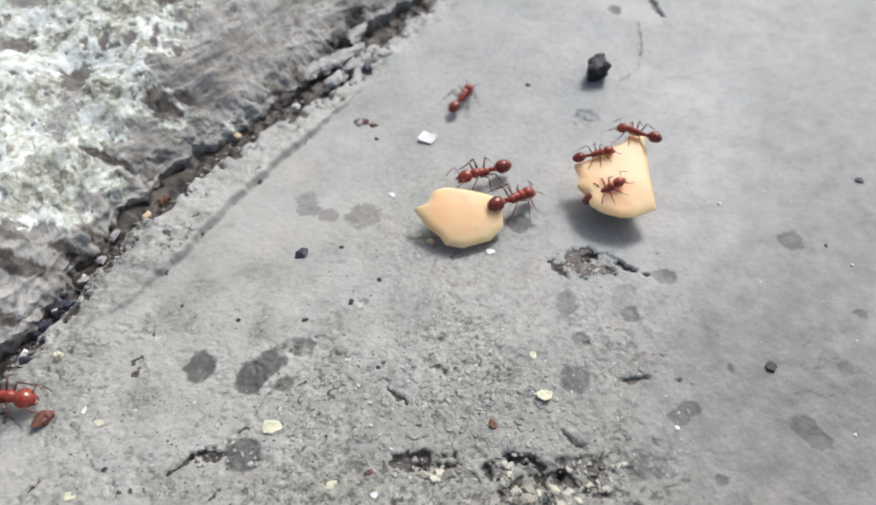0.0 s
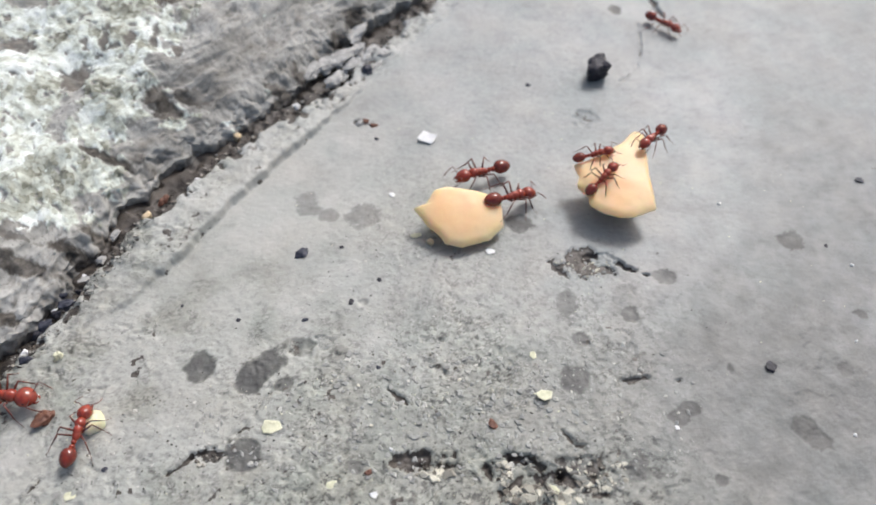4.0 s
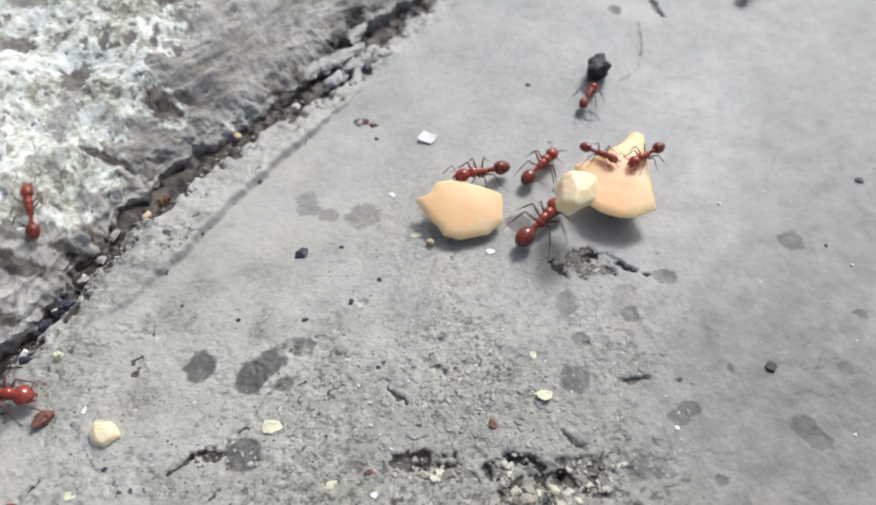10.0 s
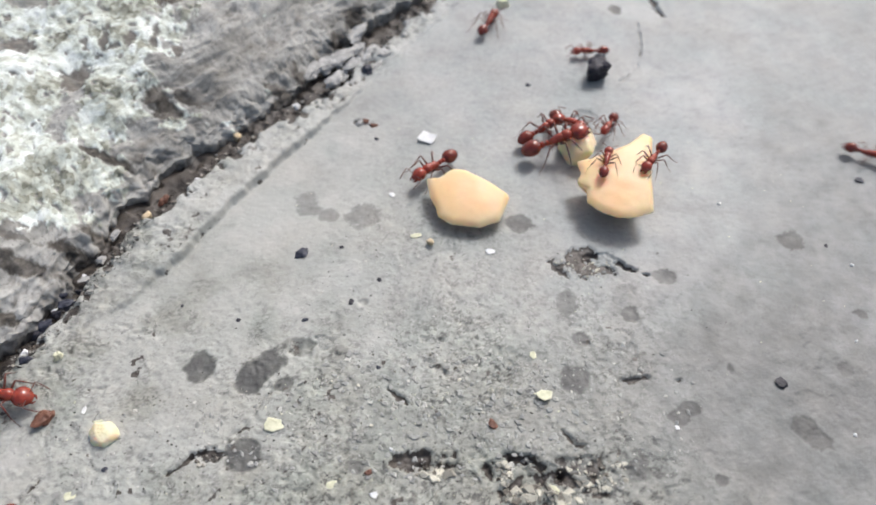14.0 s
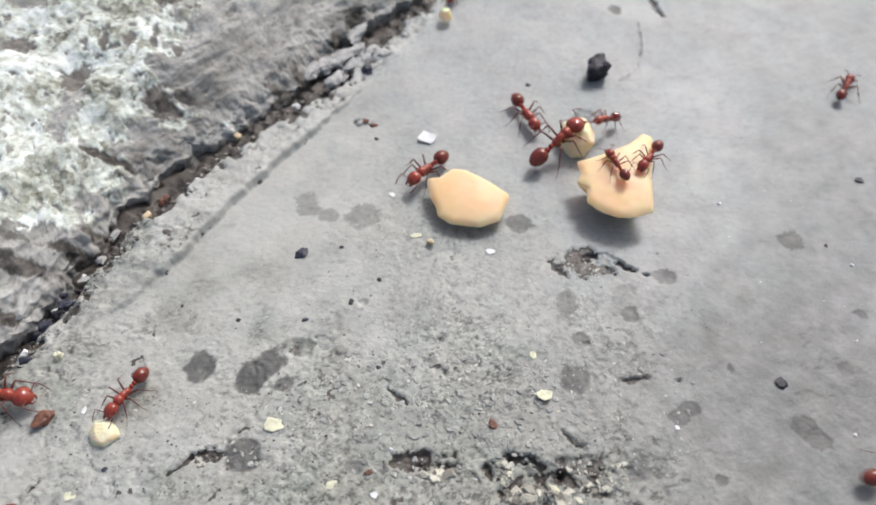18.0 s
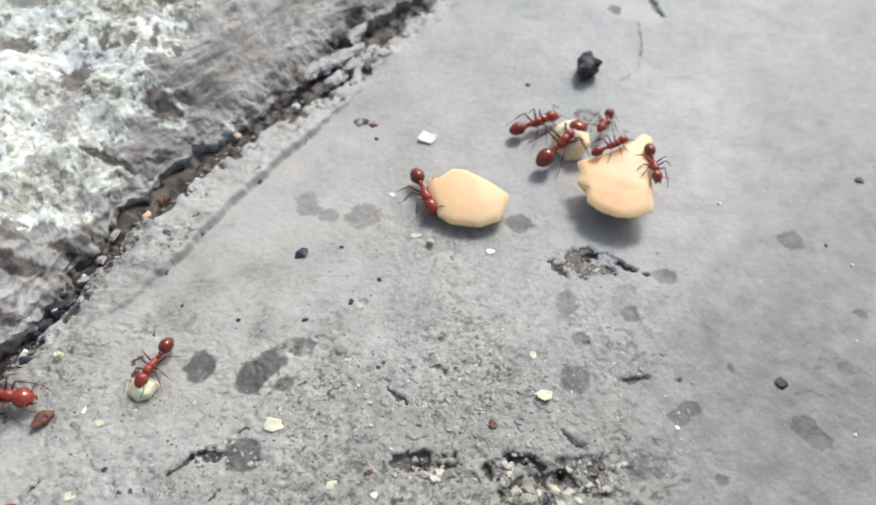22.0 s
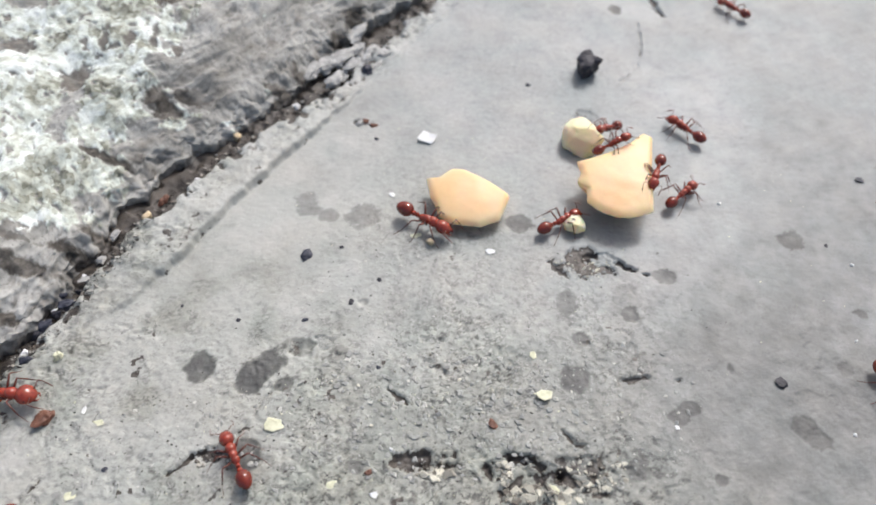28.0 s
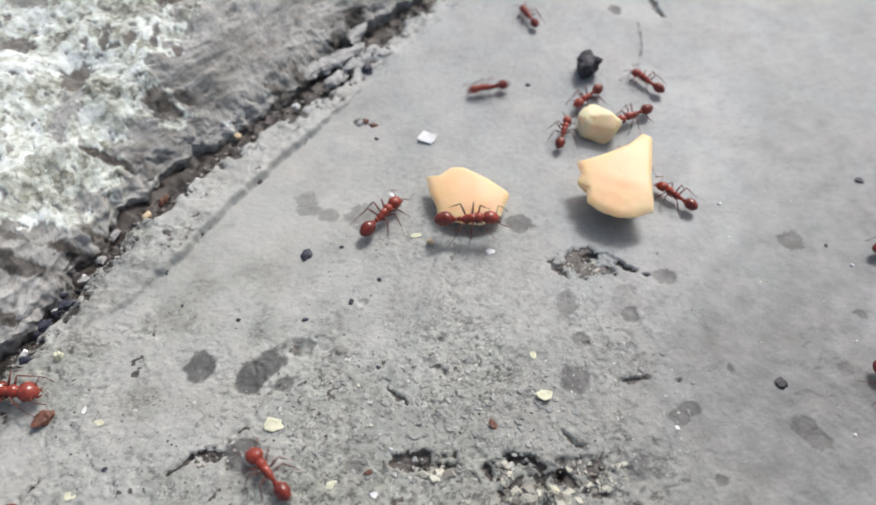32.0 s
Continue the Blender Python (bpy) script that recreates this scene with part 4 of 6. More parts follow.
chip("husk", -28.96, 6.97, 0.29, HUSK, "brown husk lodged in the dark joint", "husk", flat=0.7, seed=65, turn=70, long=2.2, z=-0.4)
chip("husk", -28.54, 7.44, 0.23, HUSK, "brown husk lodged in the dark joint", "husk", flat=0.7, seed=66, turn=80, long=2.4, z=-0.4)
chip("grit_bit", -35.53, -7.25, 0.42, BLACK, "blue-black bit of grit in the joint", "grit", flat=0.7, seed=67, turn=20, long=1.3, z=-0.4)
chip("grit_bit", -36.54, -9.56, 0.46, BLACK, "blue-black bit of grit in the joint", "grit", flat=0.7, seed=68, turn=70, long=1.2, z=-0.4)
chip("grit_bit", -35.56, -5.1, 0.37, SLATE, "blue-black bit of grit in the joint", "grit", flat=0.7, seed=69, turn=50, long=1.4, z=-0.4)
chip("grit_bit", -34.23, -4.59, 0.32, BLACK, "blue-black bit of grit in the joint", "grit", flat=0.7, seed=70, turn=10, long=1.2, z=-0.4)
chip("pebble", -36.23, -8.96, 0.2, WHITE, "tiny pale pebble lodged in the joint", "pebble", flat=0.7, seed=71, turn=60, long=1.4, z=-0.4)
chip("pebble", -35.93, -6.63, 0.16, WHITE, "tiny pale pebble lodged in the joint", "pebble", flat=0.7, seed=72, turn=30, long=1.8, z=-0.4)
chip("pebble", -36.11, -11.2, 0.25, WHITE, "tiny pale pebble lodged in the joint", "pebble", flat=0.7, seed=73, turn=10, long=1.2, z=-0.4)
chip("pebble", -34.23, -2.74, 0.22, WHITE, "tiny pale pebble lodged in the joint", "pebble", flat=0.7, seed=74, turn=40, long=1.4, z=-0.4)
chip("pebble", -34.98, -5.62, 0.16, WHITE, "tiny pale pebble lodged in the joint", "pebble", flat=0.7, seed=75, turn=0, long=1.2, z=-0.4)
chip("pebble", -16.54, 21.82, 0.39, WHITE, "tiny pale pebble lodged in the joint", "pebble", flat=0.7, seed=76, turn=0, long=1, z=-0.4)
chip("grain", -19.7, 13.12, 0.49, BUFF, "buff seed grain lodged in the joint", "grain", flat=0.7, seed=77, turn=30, long=1.1, z=-0.4)
chip("grit_bit", -8.76, 27.91, 0.81, SLATE, "blue-black bit of grit in the joint", "grit", flat=0.7, seed=78, turn=60, long=1.2, z=-0.4)
chip("grit_bit", -36.68, -12.35, 0.6, SLATE, "blue-black bit of grit in the joint", "grit", flat=0.7, seed=79, turn=30, long=1.2, z=-0.4)
chip("grit_bit", -34.81, -6.19, 0.58, SLATE, "blue-black bit of grit in the joint", "grit", flat=0.7, seed=80, turn=40, long=1.5, z=-0.4)
chip("grit_bit", -36.12, -8.66, 0.56, SLATE, "blue-black bit of grit in the joint", "grit", flat=0.7, seed=81, turn=40, long=1.5, z=-0.4)
chip("pebble", -15.11, 37.61, 0.43, WHITE, "tiny pale pebble lodged in the joint", "pebble", flat=0.7, seed=82, turn=0, long=1, z=-0.4)
chip("stone_chip", -15.21, 27.91, 0.81, STONE_CHIP, "pale grey broken stone chip wedged along the joint", "chip", flat=0.5, seed=90, turn=70, long=2.0, ragged=0.4, z=-0.25)
chip("stone_chip", -13.81, 28.98, 0.96, STONE_CHIP, "pale grey broken stone chip wedged along the joint", "chip", flat=0.5, seed=91, turn=54, long=1.6, ragged=0.4, z=-0.35)
chip("stone_chip", -12.5, 29.63, 1.03, STONE_CHIP, "pale grey broken stone chip wedged along the joint", "chip", flat=0.5, seed=92, turn=70, long=1.3, ragged=0.4, z=-0.45)
chip("stone_chip", -11.22, 30.94, 0.97, STONE_CHIP, "pale grey broken stone chip wedged along the joint", "chip", flat=0.5, seed=93, turn=37, long=2.1, ragged=0.4, z=-0.22)
chip("stone_chip", -10.03, 31.82, 0.84, STONE_CHIP, "pale grey broken stone chip wedged along the joint", "chip", flat=0.5, seed=94, turn=53, long=1.8, ragged=0.4, z=-0.32)
chip("stone_chip", -11.64, 27.49, 0.68, STONE_CHIP, "pale grey broken stone chip wedged along the joint", "chip", flat=0.5, seed=95, turn=53, long=1.4, ragged=0.4, z=-0.42)
chip("stone_chip", -10.39, 28.98, 0.75, STONE_CHIP, "pale grey broken stone chip wedged along the joint", "chip", flat=0.5, seed=96, turn=46, long=2.2, ragged=0.4, z=-0.18)
chip("stone_chip", -8.91, 30.5, 0.69, STONE_CHIP, "pale grey broken stone chip wedged along the joint", "chip", flat=0.5, seed=97, turn=70, long=1.9, ragged=0.4, z=-0.28)
chip("stone_chip", -8.1, 32.27, 0.84, STONE_CHIP, "pale grey broken stone chip wedged along the joint", "chip", flat=0.5, seed=98, turn=61, long=1.5, ragged=0.4, z=-0.38)
chip("stone_chip", -6.51, 30.94, 0.76, STONE_CHIP, "pale grey broken stone chip wedged along the joint", "chip", flat=0.5, seed=99, turn=45, long=1.2, ragged=0.4, z=-0.15)
chip("stone_chip", -7.38, 28.98, 0.62, STONE_CHIP, "pale grey broken stone chip wedged along the joint", "chip", flat=0.5, seed=100, turn=71, long=2.0, ragged=0.4, z=-0.25)
chip("stone_chip", -5.52, 32.27, 0.63, STONE_CHIP, "pale grey broken stone chip wedged along the joint", "chip", flat=0.5, seed=101, turn=70, long=1.6, ragged=0.4, z=-0.35)
chip("stone_chip", -16.41, 29.63, 0.96, STONE_CHIP, "pale grey broken stone chip wedged along the joint", "chip", flat=0.5, seed=102, turn=36, long=1.3, ragged=0.4, z=-0.45)
chip("stone_chip", -12.34, 26.13, 0.87, STONE_CHIP, "pale grey broken stone chip wedged along the joint", "chip", flat=0.5, seed=103, turn=71, long=2.1, ragged=0.4, z=-0.22)
chip("stone_chip", -10.27, 35.48, 1, STONE_CHIP, "pale grey broken stone chip wedged along the joint", "chip", flat=0.5, seed=104, turn=62, long=1.8, ragged=0.4, z=-0.32)
chip("stone_chip", -3.91, 37.85, 0.72, STONE_CHIP, "pale grey broken stone chip wedged along the joint", "chip", flat=0.5, seed=105, turn=70, long=1.4, ragged=0.4, z=-0.42)
chip("stone_chip", -25.29, 5.26, 0.35, STONE_CHIP, "pale grey broken stone chip wedged along the joint", "chip", flat=0.5, seed=106, turn=62, long=2.2, ragged=0.4, z=-0.18)
chip("stone_chip", -32.58, 2.28, 0.39, STONE_CHIP, "pale grey broken stone chip wedged along the joint", "chip", flat=0.5, seed=107, turn=61, long=1.9, ragged=0.4, z=-0.28)
chip("stone_chip", -33.17, -0.7, 0.38, STONE_CHIP, "pale grey broken stone chip wedged along the joint", "chip", flat=0.5, seed=108, turn=54, long=1.5, ragged=0.4, z=-0.38)
chip("stone_chip", -30.62, 1.2, 0.33, STONE_CHIP, "pale grey broken stone chip wedged along the joint", "chip", flat=0.5, seed=109, turn=45, long=1.2, ragged=0.4, z=-0.15)
chip("stone_chip", -34.08, -3.27, 0.32, STONE_CHIP, "pale grey broken stone chip wedged along the joint", "chip", flat=0.5, seed=110, turn=36, long=2.0, ragged=0.4, z=-0.25)


def scatter(name, spots, mat, label, category, seed, flat=0.45, tilt=0.45):
    """Many loose grains as one mesh; spots are (x, y, rx, ry, z, how many, smallest, largest)."""
    rng = random.Random(seed)
    verts, faces = [], []
    tris = [(0, 1, 7, 6), (1, 2, 8, 7), (2, 3, 9, 8), (3, 4, 10, 9), (4, 5, 11, 10), (5, 0, 6, 11), (6, 7, 8, 9, 10, 11)]
    for x, y, rx, ry, z, count, small, large in spots:
        for _ in range(count):
            a, r = rng.uniform(0, 2 * math.pi), math.sqrt(rng.random())
            s = small + (large - small) * rng.random() ** 2
            turn = Euler((rng.uniform(-tilt, tilt), rng.uniform(-tilt, tilt), rng.uniform(0, 6))).to_matrix()
            gx, gy = x + rx * r * math.cos(a), y + ry * r * math.sin(a)
            at = Vector((gx, gy, ground_level(gx, gy) + z + s * (0.1 + 0.3 * flat)))
            k = len(verts)
            ring = [(w * 1.047 + rng.uniform(-0.35, 0.35), s * rng.uniform(0.4, 1.25)) for w in range(6)]
            for high, part_of in ((-0.5, 1.0), (0.5, 0.78)):
                for w, far in ring:
                    p = Vector((far * part_of * math.cos(w), 0.75 * far * part_of * math.sin(w), high * s * flat * rng.uniform(0.7, 1.2)))
                    verts.append((at + turn @ p) * MM)
            faces += [tuple(k + j for j in tri) for tri in tris]
    me = bpy.data.meshes.new(name)
    me.from_pydata(verts, [], faces)
    me.materials.append(mat)
    return tagged(new(name, me), label, category, kind="stuff")


scatter("pit_rubble", [(-0.72, -22.14, 1.99, 0.56, 0, 30, 0.06, 0.2), (8.92, -24.2, 3.99, 1.2, 0, 110, 0.06, 0.22),
                       (14.2, -1.8, 2.61, 1.23, 0, 22, 0.06, 0.22), (-18.73, -21.52, 1.09, 0.67, 0, 26, 0.08, 0.35)], GRIT,
        "loose buff and grey rubble in the worn pits", "rubble", 5)
scatter("cement_flakes", [(-0.54, -22.6, 1.6, 0.5, 0, 26, 0.15, 0.75), (8.6, -24.4, 3.4, 0.9, 0, 80, 0.15, 0.8), (12.6, -23.4, 1.6, 0.9, 0, 26, 0.12, 0.5), (5.6, -23.6, 0.8, 1.2, 0, 18, 0.12, 0.6),
                          (14.04, -1.8, 2.83, 1.36, 0, 34, 0.10, 0.34), (-3.09, -15.21, 8.7, 3.76, 0, 50, 0.08, 0.3), (12.43, -22.47, 3.15, 1.68, 0, 60, 0.1, 0.4), (5.44, -22.7, 0.81, 0.93, 0, 18, 0.15, 0.5)], CEMENT,
        "buff flakes of crumbling cement in the pits", "flakes", 15, 0.20)
scatter("cement_scales", [(-1.0, -17.0, 13.0, 6.5, 0, 620, 0.06, 0.44), (-20.0, -20.5, 12.0, 4.5, 0, 260, 0.06, 0.30), (14.0, -17.0, 9.0, 7.5, 0, 240, 0.06, 0.30),
                          (-1.0, -6.0, 13.0, 6.0, 0, 220, 0.05, 0.24), (14.0, -2.0, 4.5, 2.4, 0, 60, 0.06, 0.30)], SCALES,
        "thin lifted scales of flaking grey cement", "flakes", 25, 0.16, 0.2)
scatter("surface_grit", [(-12.15, -20.32, 25.77, 5.35, 0, 300, 0.04, 0.15), (0.83, -7.13, 31.2, 9.95, 0, 120, 0.03, 0.11)], SOIL,
        "fine dark grit strewn over the concrete", "grit", 6)
scatter("pale_grit", [(-8.55, -19.34, 27.88, 5.96, 0, 150, 0.04, 0.14), (12.15, 2.28, 30.38, 18.92, 0, 80, 0.04, 0.12)], FLAKE,
        "fine pale grit strewn over the concrete", "grit", 7)
joint_spots = []
for k in range(60):
    ju = -26 + k * 1.2
    jv = float(joint_width(np.array([ju]))[0]) + 1.2
    joint_spots.append((AX + ju * CU - jv * SU, AY + ju * SU + jv * CU, 1.5, 1.5, 0.0, 80, 0.03, 0.10))
scatter("joint_soil", joint_spots, SOIL, "dark crumbly soil in the joint below the rock", "soil", 8, 0.8)
scatter("joint_grit", [(x, y, rx, ry, 0.05, 9, 0.05, 0.34) for x, y, rx, ry, z, n, a, b in joint_spots], GRIT,
        "pale and grey grit in the joint below the rock", "grit", 9)



# ---- ants ----
def ball(bm, at, radii, tilt=0.0, taper=0.0, seg=14):
    made = bmesh.ops.create_uvsphere(bm, u_segments=seg, v_segments=max(8, seg - 4), radius=1.0)["verts"]
    turn = Euler((0, radians(tilt), 0)).to_matrix()
    for vert in made:
        k = 1 - taper * vert.co.x
        p = Vector((vert.co.x * radii[0], vert.co.y * radii[1] * k, vert.co.z * radii[2] * k))
        vert.co = (turn @ p + Vector(at)) * MM


def tube(bm, points, radii, seg=7):
    rings = []
    for i, p in enumerate(points):
        a, b = Vector(points[max(0, i - 1)]), Vector(points[min(len(points) - 1, i + 1)])
        way = (b - a).normalized()
        side = way.cross(Vector((0.13, 0.21, 1))).normalized()
        up = side.cross(way)
        rings.append([bm.verts.new((Vector(p) + radii[i] * (math.cos(t) * side + math.sin(t) * up)) * MM)
                      for t in (2 * math.pi * k / seg for k in range(seg))])
    for r, s in zip(rings, rings[1:]):
        for k in range(seg):
            bm.faces.new((r[k], r[(k + 1) % seg], s[(k + 1) % seg], s[k]))
    bm.faces.new(list(reversed(rings[0])))
    bm.faces.new(rings[-1])


HIPS = [(0.92, 0.26, 0.98), (0.45, 0.26, 0.92), (0.02, 0.24, 0.92)]
KNEES = [((0.35, 0.75, 0.72), (1.00, 1.22, -0.35), (1.60, 1.42, -0.95)),
         ((0.10, 1.10, 0.85), (0.00, 1.78, -0.30), (-0.18, 2.25, -0.89)),
         ((-0.50, 1.00, 0.85), (-1.25, 1.62, -0.20), (-1.95, 1.98, -0.89))]


def build_ant(broad=1.0):
    """A red ant, 6 mm long, facing +x, its feet on z = 0. broad widens the head."""
    body = new("ant")
    bm = bmesh.new()
    ball(bm, (1.08, 0, 1.26), (0.54, 0.49, 0.46), 12, 0.06, 18)
    ball(bm, (0.52, 0, 1.22), (0.66, 0.39, 0.40), 6, 0, 16)
    ball(bm, (0.00, 0, 1.10), (0.52, 0.38, 0.39), -14, 0, 16)
    tube(bm, [(1.42, 0, 1.22), (1.75, 0, 1.20)], [0.19, 0.15], 9)
    part("thorax", bm, RED, body)
    bm = bmesh.new()
    tube(bm, [(-0.32, 0, 0.98), (-0.60, 0, 0.96), (-0.95, 0, 1.00), (-1.38, 0, 1.05)], [0.14, 0.11, 0.12, 0.14], 9)
    ball(bm, (-0.66, 0, 1.13), (0.20, 0.23, 0.29), 0, 0, 12)
    ball(bm, (-1.06, 0, 1.10), (0.22, 0.28, 0.27), 0, 0, 12)
    part("petiole", bm, RED, body)
    bm = bmesh.new()
    ball(bm, (-2.05, 0, 1.14), (0.90, 0.70, 0.66), -4, -0.14, 24)
    gaster = part("gaster", bm, GASTER, body, "dark glossy red-brown gaster")
    for k in range(3):
        bm = bmesh.new()
        ball(bm, (-1.72 - 0.38 * k, 0, 1.14 + 0.01 * k), (0.035, 0.690 - 0.080 * k * k, 0.652 - 0.076 * k * k), -4, 0, 18)
        part("gaster_ring", bm, GASTER, gaster)
    bm = bmesh.new()
    ball(bm, (2.16, 0, 1.16), (0.76, 0.72 * broad, 0.56), 14, 0.14, 24)
    ball(bm, (1.86, 0.26 * broad, 1.24), (0.42, 0.36 * broad, 0.42), 10, 0, 14)
    ball(bm, (1.86, -0.26 * broad, 1.24), (0.42, 0.36 * broad, 0.42), 10, 0, 14)
    head = part("head", bm, RED, body, "rounded shiny red head")
    for side in (1, -1):
        bm = bmesh.new()
        ball(bm, (2.24, side * 0.60 * broad, 1.30), (0.14, 0.08, 0.12), 0, 0, 8)
        part("eye", bm, EYE_BLACK, head, "small black eye")
        bm = bmesh.new()
        tube(bm, [(2.68, side * 0.30, 0.98), (2.92, side * 0.28, 0.90), (3.06, side * 0.08, 0.87)], [0.13, 0.1, 0.03], 7)
        part("mandible", bm, GASTER, head)
        bm = bmesh.new()
        tube(bm, [(2.55, side * 0.22, 1.28), (2.75, side * 0.62, 1.55), (2.82, side * 1.02, 1.66),
                  (3.12, side * 1.05, 1.42), (3.48, side * 0.98, 1.12), (3.72, side * 0.92, 0.92)],
             [0.036, 0.04, 0.044, 0.036, 0.044, 0.036], 6)
        part("antenna", bm, LIMB, head)
    for k in range(3):
        for side in (1, -1):
            hx, hy, hz = HIPS[k]
            pts = [Vector((0, 0, 0))] + [Vector((p[0], side * p[1], p[2])) for p in KNEES[k]]
            bm = bmesh.new()
            ball(bm, (0.02, side * 0.02, -0.02), (0.17, 0.14, 0.2), 0, 0, 8)
            tube(bm, [pts[0], pts[0].lerp(pts[1], 0.5), pts[1]], [0.078, 0.10, 0.06], 7)
            leg = part("leg", bm, LIMB, body)
            bm = bmesh.new()
            tube(bm, [pts[1], pts[1].lerp(pts[2], 0.5), pts[2]], [0.054, 0.062, 0.04], 7)
            part("shin", bm, LIMB, leg)
            bm = bmesh.new()
            tube(bm, [pts[2], pts[2].lerp(pts[3], 0.6) + Vector((0, 0, -0.04)), pts[3]], [0.027, 0.023, 0.018], 6)
            part("foot", bm, LIMB, leg)
            leg.location = Vector((hx, side * hy, hz)) * MM
    return tagged(body, "shiny red-brown ant with thin amber legs on the slab", "ant", "foraging ants")


WORKER, MAJOR = build_ant(0.90), build_ant(1.08)
MAJOR["label"] = "large shiny red-brown ant with a broad head"
taken = []


def worker(size, major, at_rest, label=""):
    """One more ant of that size; the first of each kind is the built one itself."""
    base = MAJOR if major else WORKER
    place = pose(at_rest[0] * MM, at_rest[1] * MM, 0)
    one = copy_thing(base, place) if base in taken else base
    one.matrix_basis = place
    one.scale = (size, size, size)
    taken.append(base)
    return tagged(one, label) if label else one


a1 = worker(0.9, False, at_rest=(2.7, 21.88))
a2 = worker(1.1, False, at_rest=(4.79, 9.46))
a3 = worker(1.08, False, at_rest=(7.22, 5.08))
a4 = worker(0.75, False, at_rest=(15.96, 9.39))
a5 = worker(0.8, False, at_rest=(16.91, 5.31))
a6 = worker(0.85, False, at_rest=(20.95, 11.96))
a7 = worker(1.05, True, at_rest=(51.86, 60.85))
b1 = worker(1.15, True, at_rest=(-37.14, -16.29))
b2 = worker(0.95, False, at_rest=(-36.53, -29.3))
b3 = worker(0.95, False, at_rest=(-4.75, 47.73))
b4 = worker(0.95, False, at_rest=(-30.17, -32.2))
c1 = worker(0.9, False, at_rest=(45.79, 61.15))
c2 = worker(0.9, False, at_rest=(13.67, 66.82))
c3 = worker(0.95, False, at_rest=(-18.84, -32.75))
c4 = worker(0.85, False, at_rest=(7.49, 60.44))
m = worker(1.3, True, at_rest=(-24.74, -32.48))
e = worker(0.9, False, at_rest=(-0.29, 52.11))
p = worker(0.8, False, at_rest=(58.47, 14.22))
f = worker(0.95, False, at_rest=(-25.86, -32.57))
g = worker(1.05, False, at_rest=(-39.16, -28.32))
k1 = worker(0.85, False, at_rest=(47.15, -12.99))
k2 = worker(0.95, True, at_rest=(-2.14, -33.31))
h = worker(0.85, False, at_rest=(61.36, 23.98))
i = worker(0.9, False, at_rest=(47.34, -8.98))
j = worker(0.95, False, at_rest=(51.17, 64.28))
r = worker(0.85, False, at_rest=(56.53, 11.18))
q1 = worker(0.9, False, at_rest=(66.91, 32.98))
q2 = worker(0.85, False, at_rest=(44.19, 51.47))
v = worker(0.85, False, at_rest=(51.68, 1.16))
u = worker(0.85, False, at_rest=(56.47, 8.32))
s = worker(0.8, False, at_rest=(8.18, 67.94))
w = worker(0.85, False, at_rest=(46.27, 59.64))
n = worker(0.85, False, at_rest=(7.74, 56.61))
y = worker(0.85, False, at_rest=(16.83, 59.68))
z = worker(0.8, False, at_rest=(50.98, 57.45))
x1 = worker(0.9, False, at_rest=(53.52, 0.42))
k9 = worker(1.0, False, at_rest=(14.9, -30.69))



# ---- what moves ----
def at(x, y, z, rz, ry=0.0, rx=0.0):
    return pose(x * MM, y * MM, z * MM, rx, ry, rz)


def gait(worker, rows, size):
    """Tripod steps of the six legs while the ant walks, small shifts while it feeds."""
    legs = [o for o in worker.children if o.name.split(".")[0] == "leg"]
    rng = random.Random(int(rows[0][1].translation.x * 1e6) & 0xFFFF)
    plan, phase, last = [], rng.random(), None
    for (t0, a), (t1, b) in zip(rows, rows[1:]):
        n = max(1, round((t1 - t0) / 0.1))
        far = (b.translation - a.translation).length / MM
        turn = abs(a.to_quaternion().rotation_difference(b.to_quaternion()).angle)
        pace = min(0.30, (far / (3.2 * size) + turn * 0.35) / n)
        if pace < 0.035:
            plan.append((t0, phase, 0.35))
            phase += rng.uniform(-0.12, 0.12)
            continue
        for k in range(n):
            plan.append((t0 + (t1 - t0) * k / n, phase, 1.0))
            phase += pace
    plan.append((rows[-1][0], phase, 0.5))
    for i, leg in enumerate(legs):
        k, side = i // 2, 1 if i % 2 == 0 else -1
        shift = 0.5 * ((k + (0 if side > 0 else 1)) % 2)
        keyed = []
        for t, p, amount in plan:
            w = 2 * math.pi * (p + shift)
            hx, hy, hz = HIPS[k]
            keyed.append((t, pose(hx * MM, side * hy * MM, hz * MM, side * 7 * amount * max(0.0, math.cos(w)), 0, side * 19 * amount * math.sin(w))))
        walk(leg, keyed)


def march(worker, rows):
    walk(worker, rows)
    gait(worker, rows, worker.scale.x)


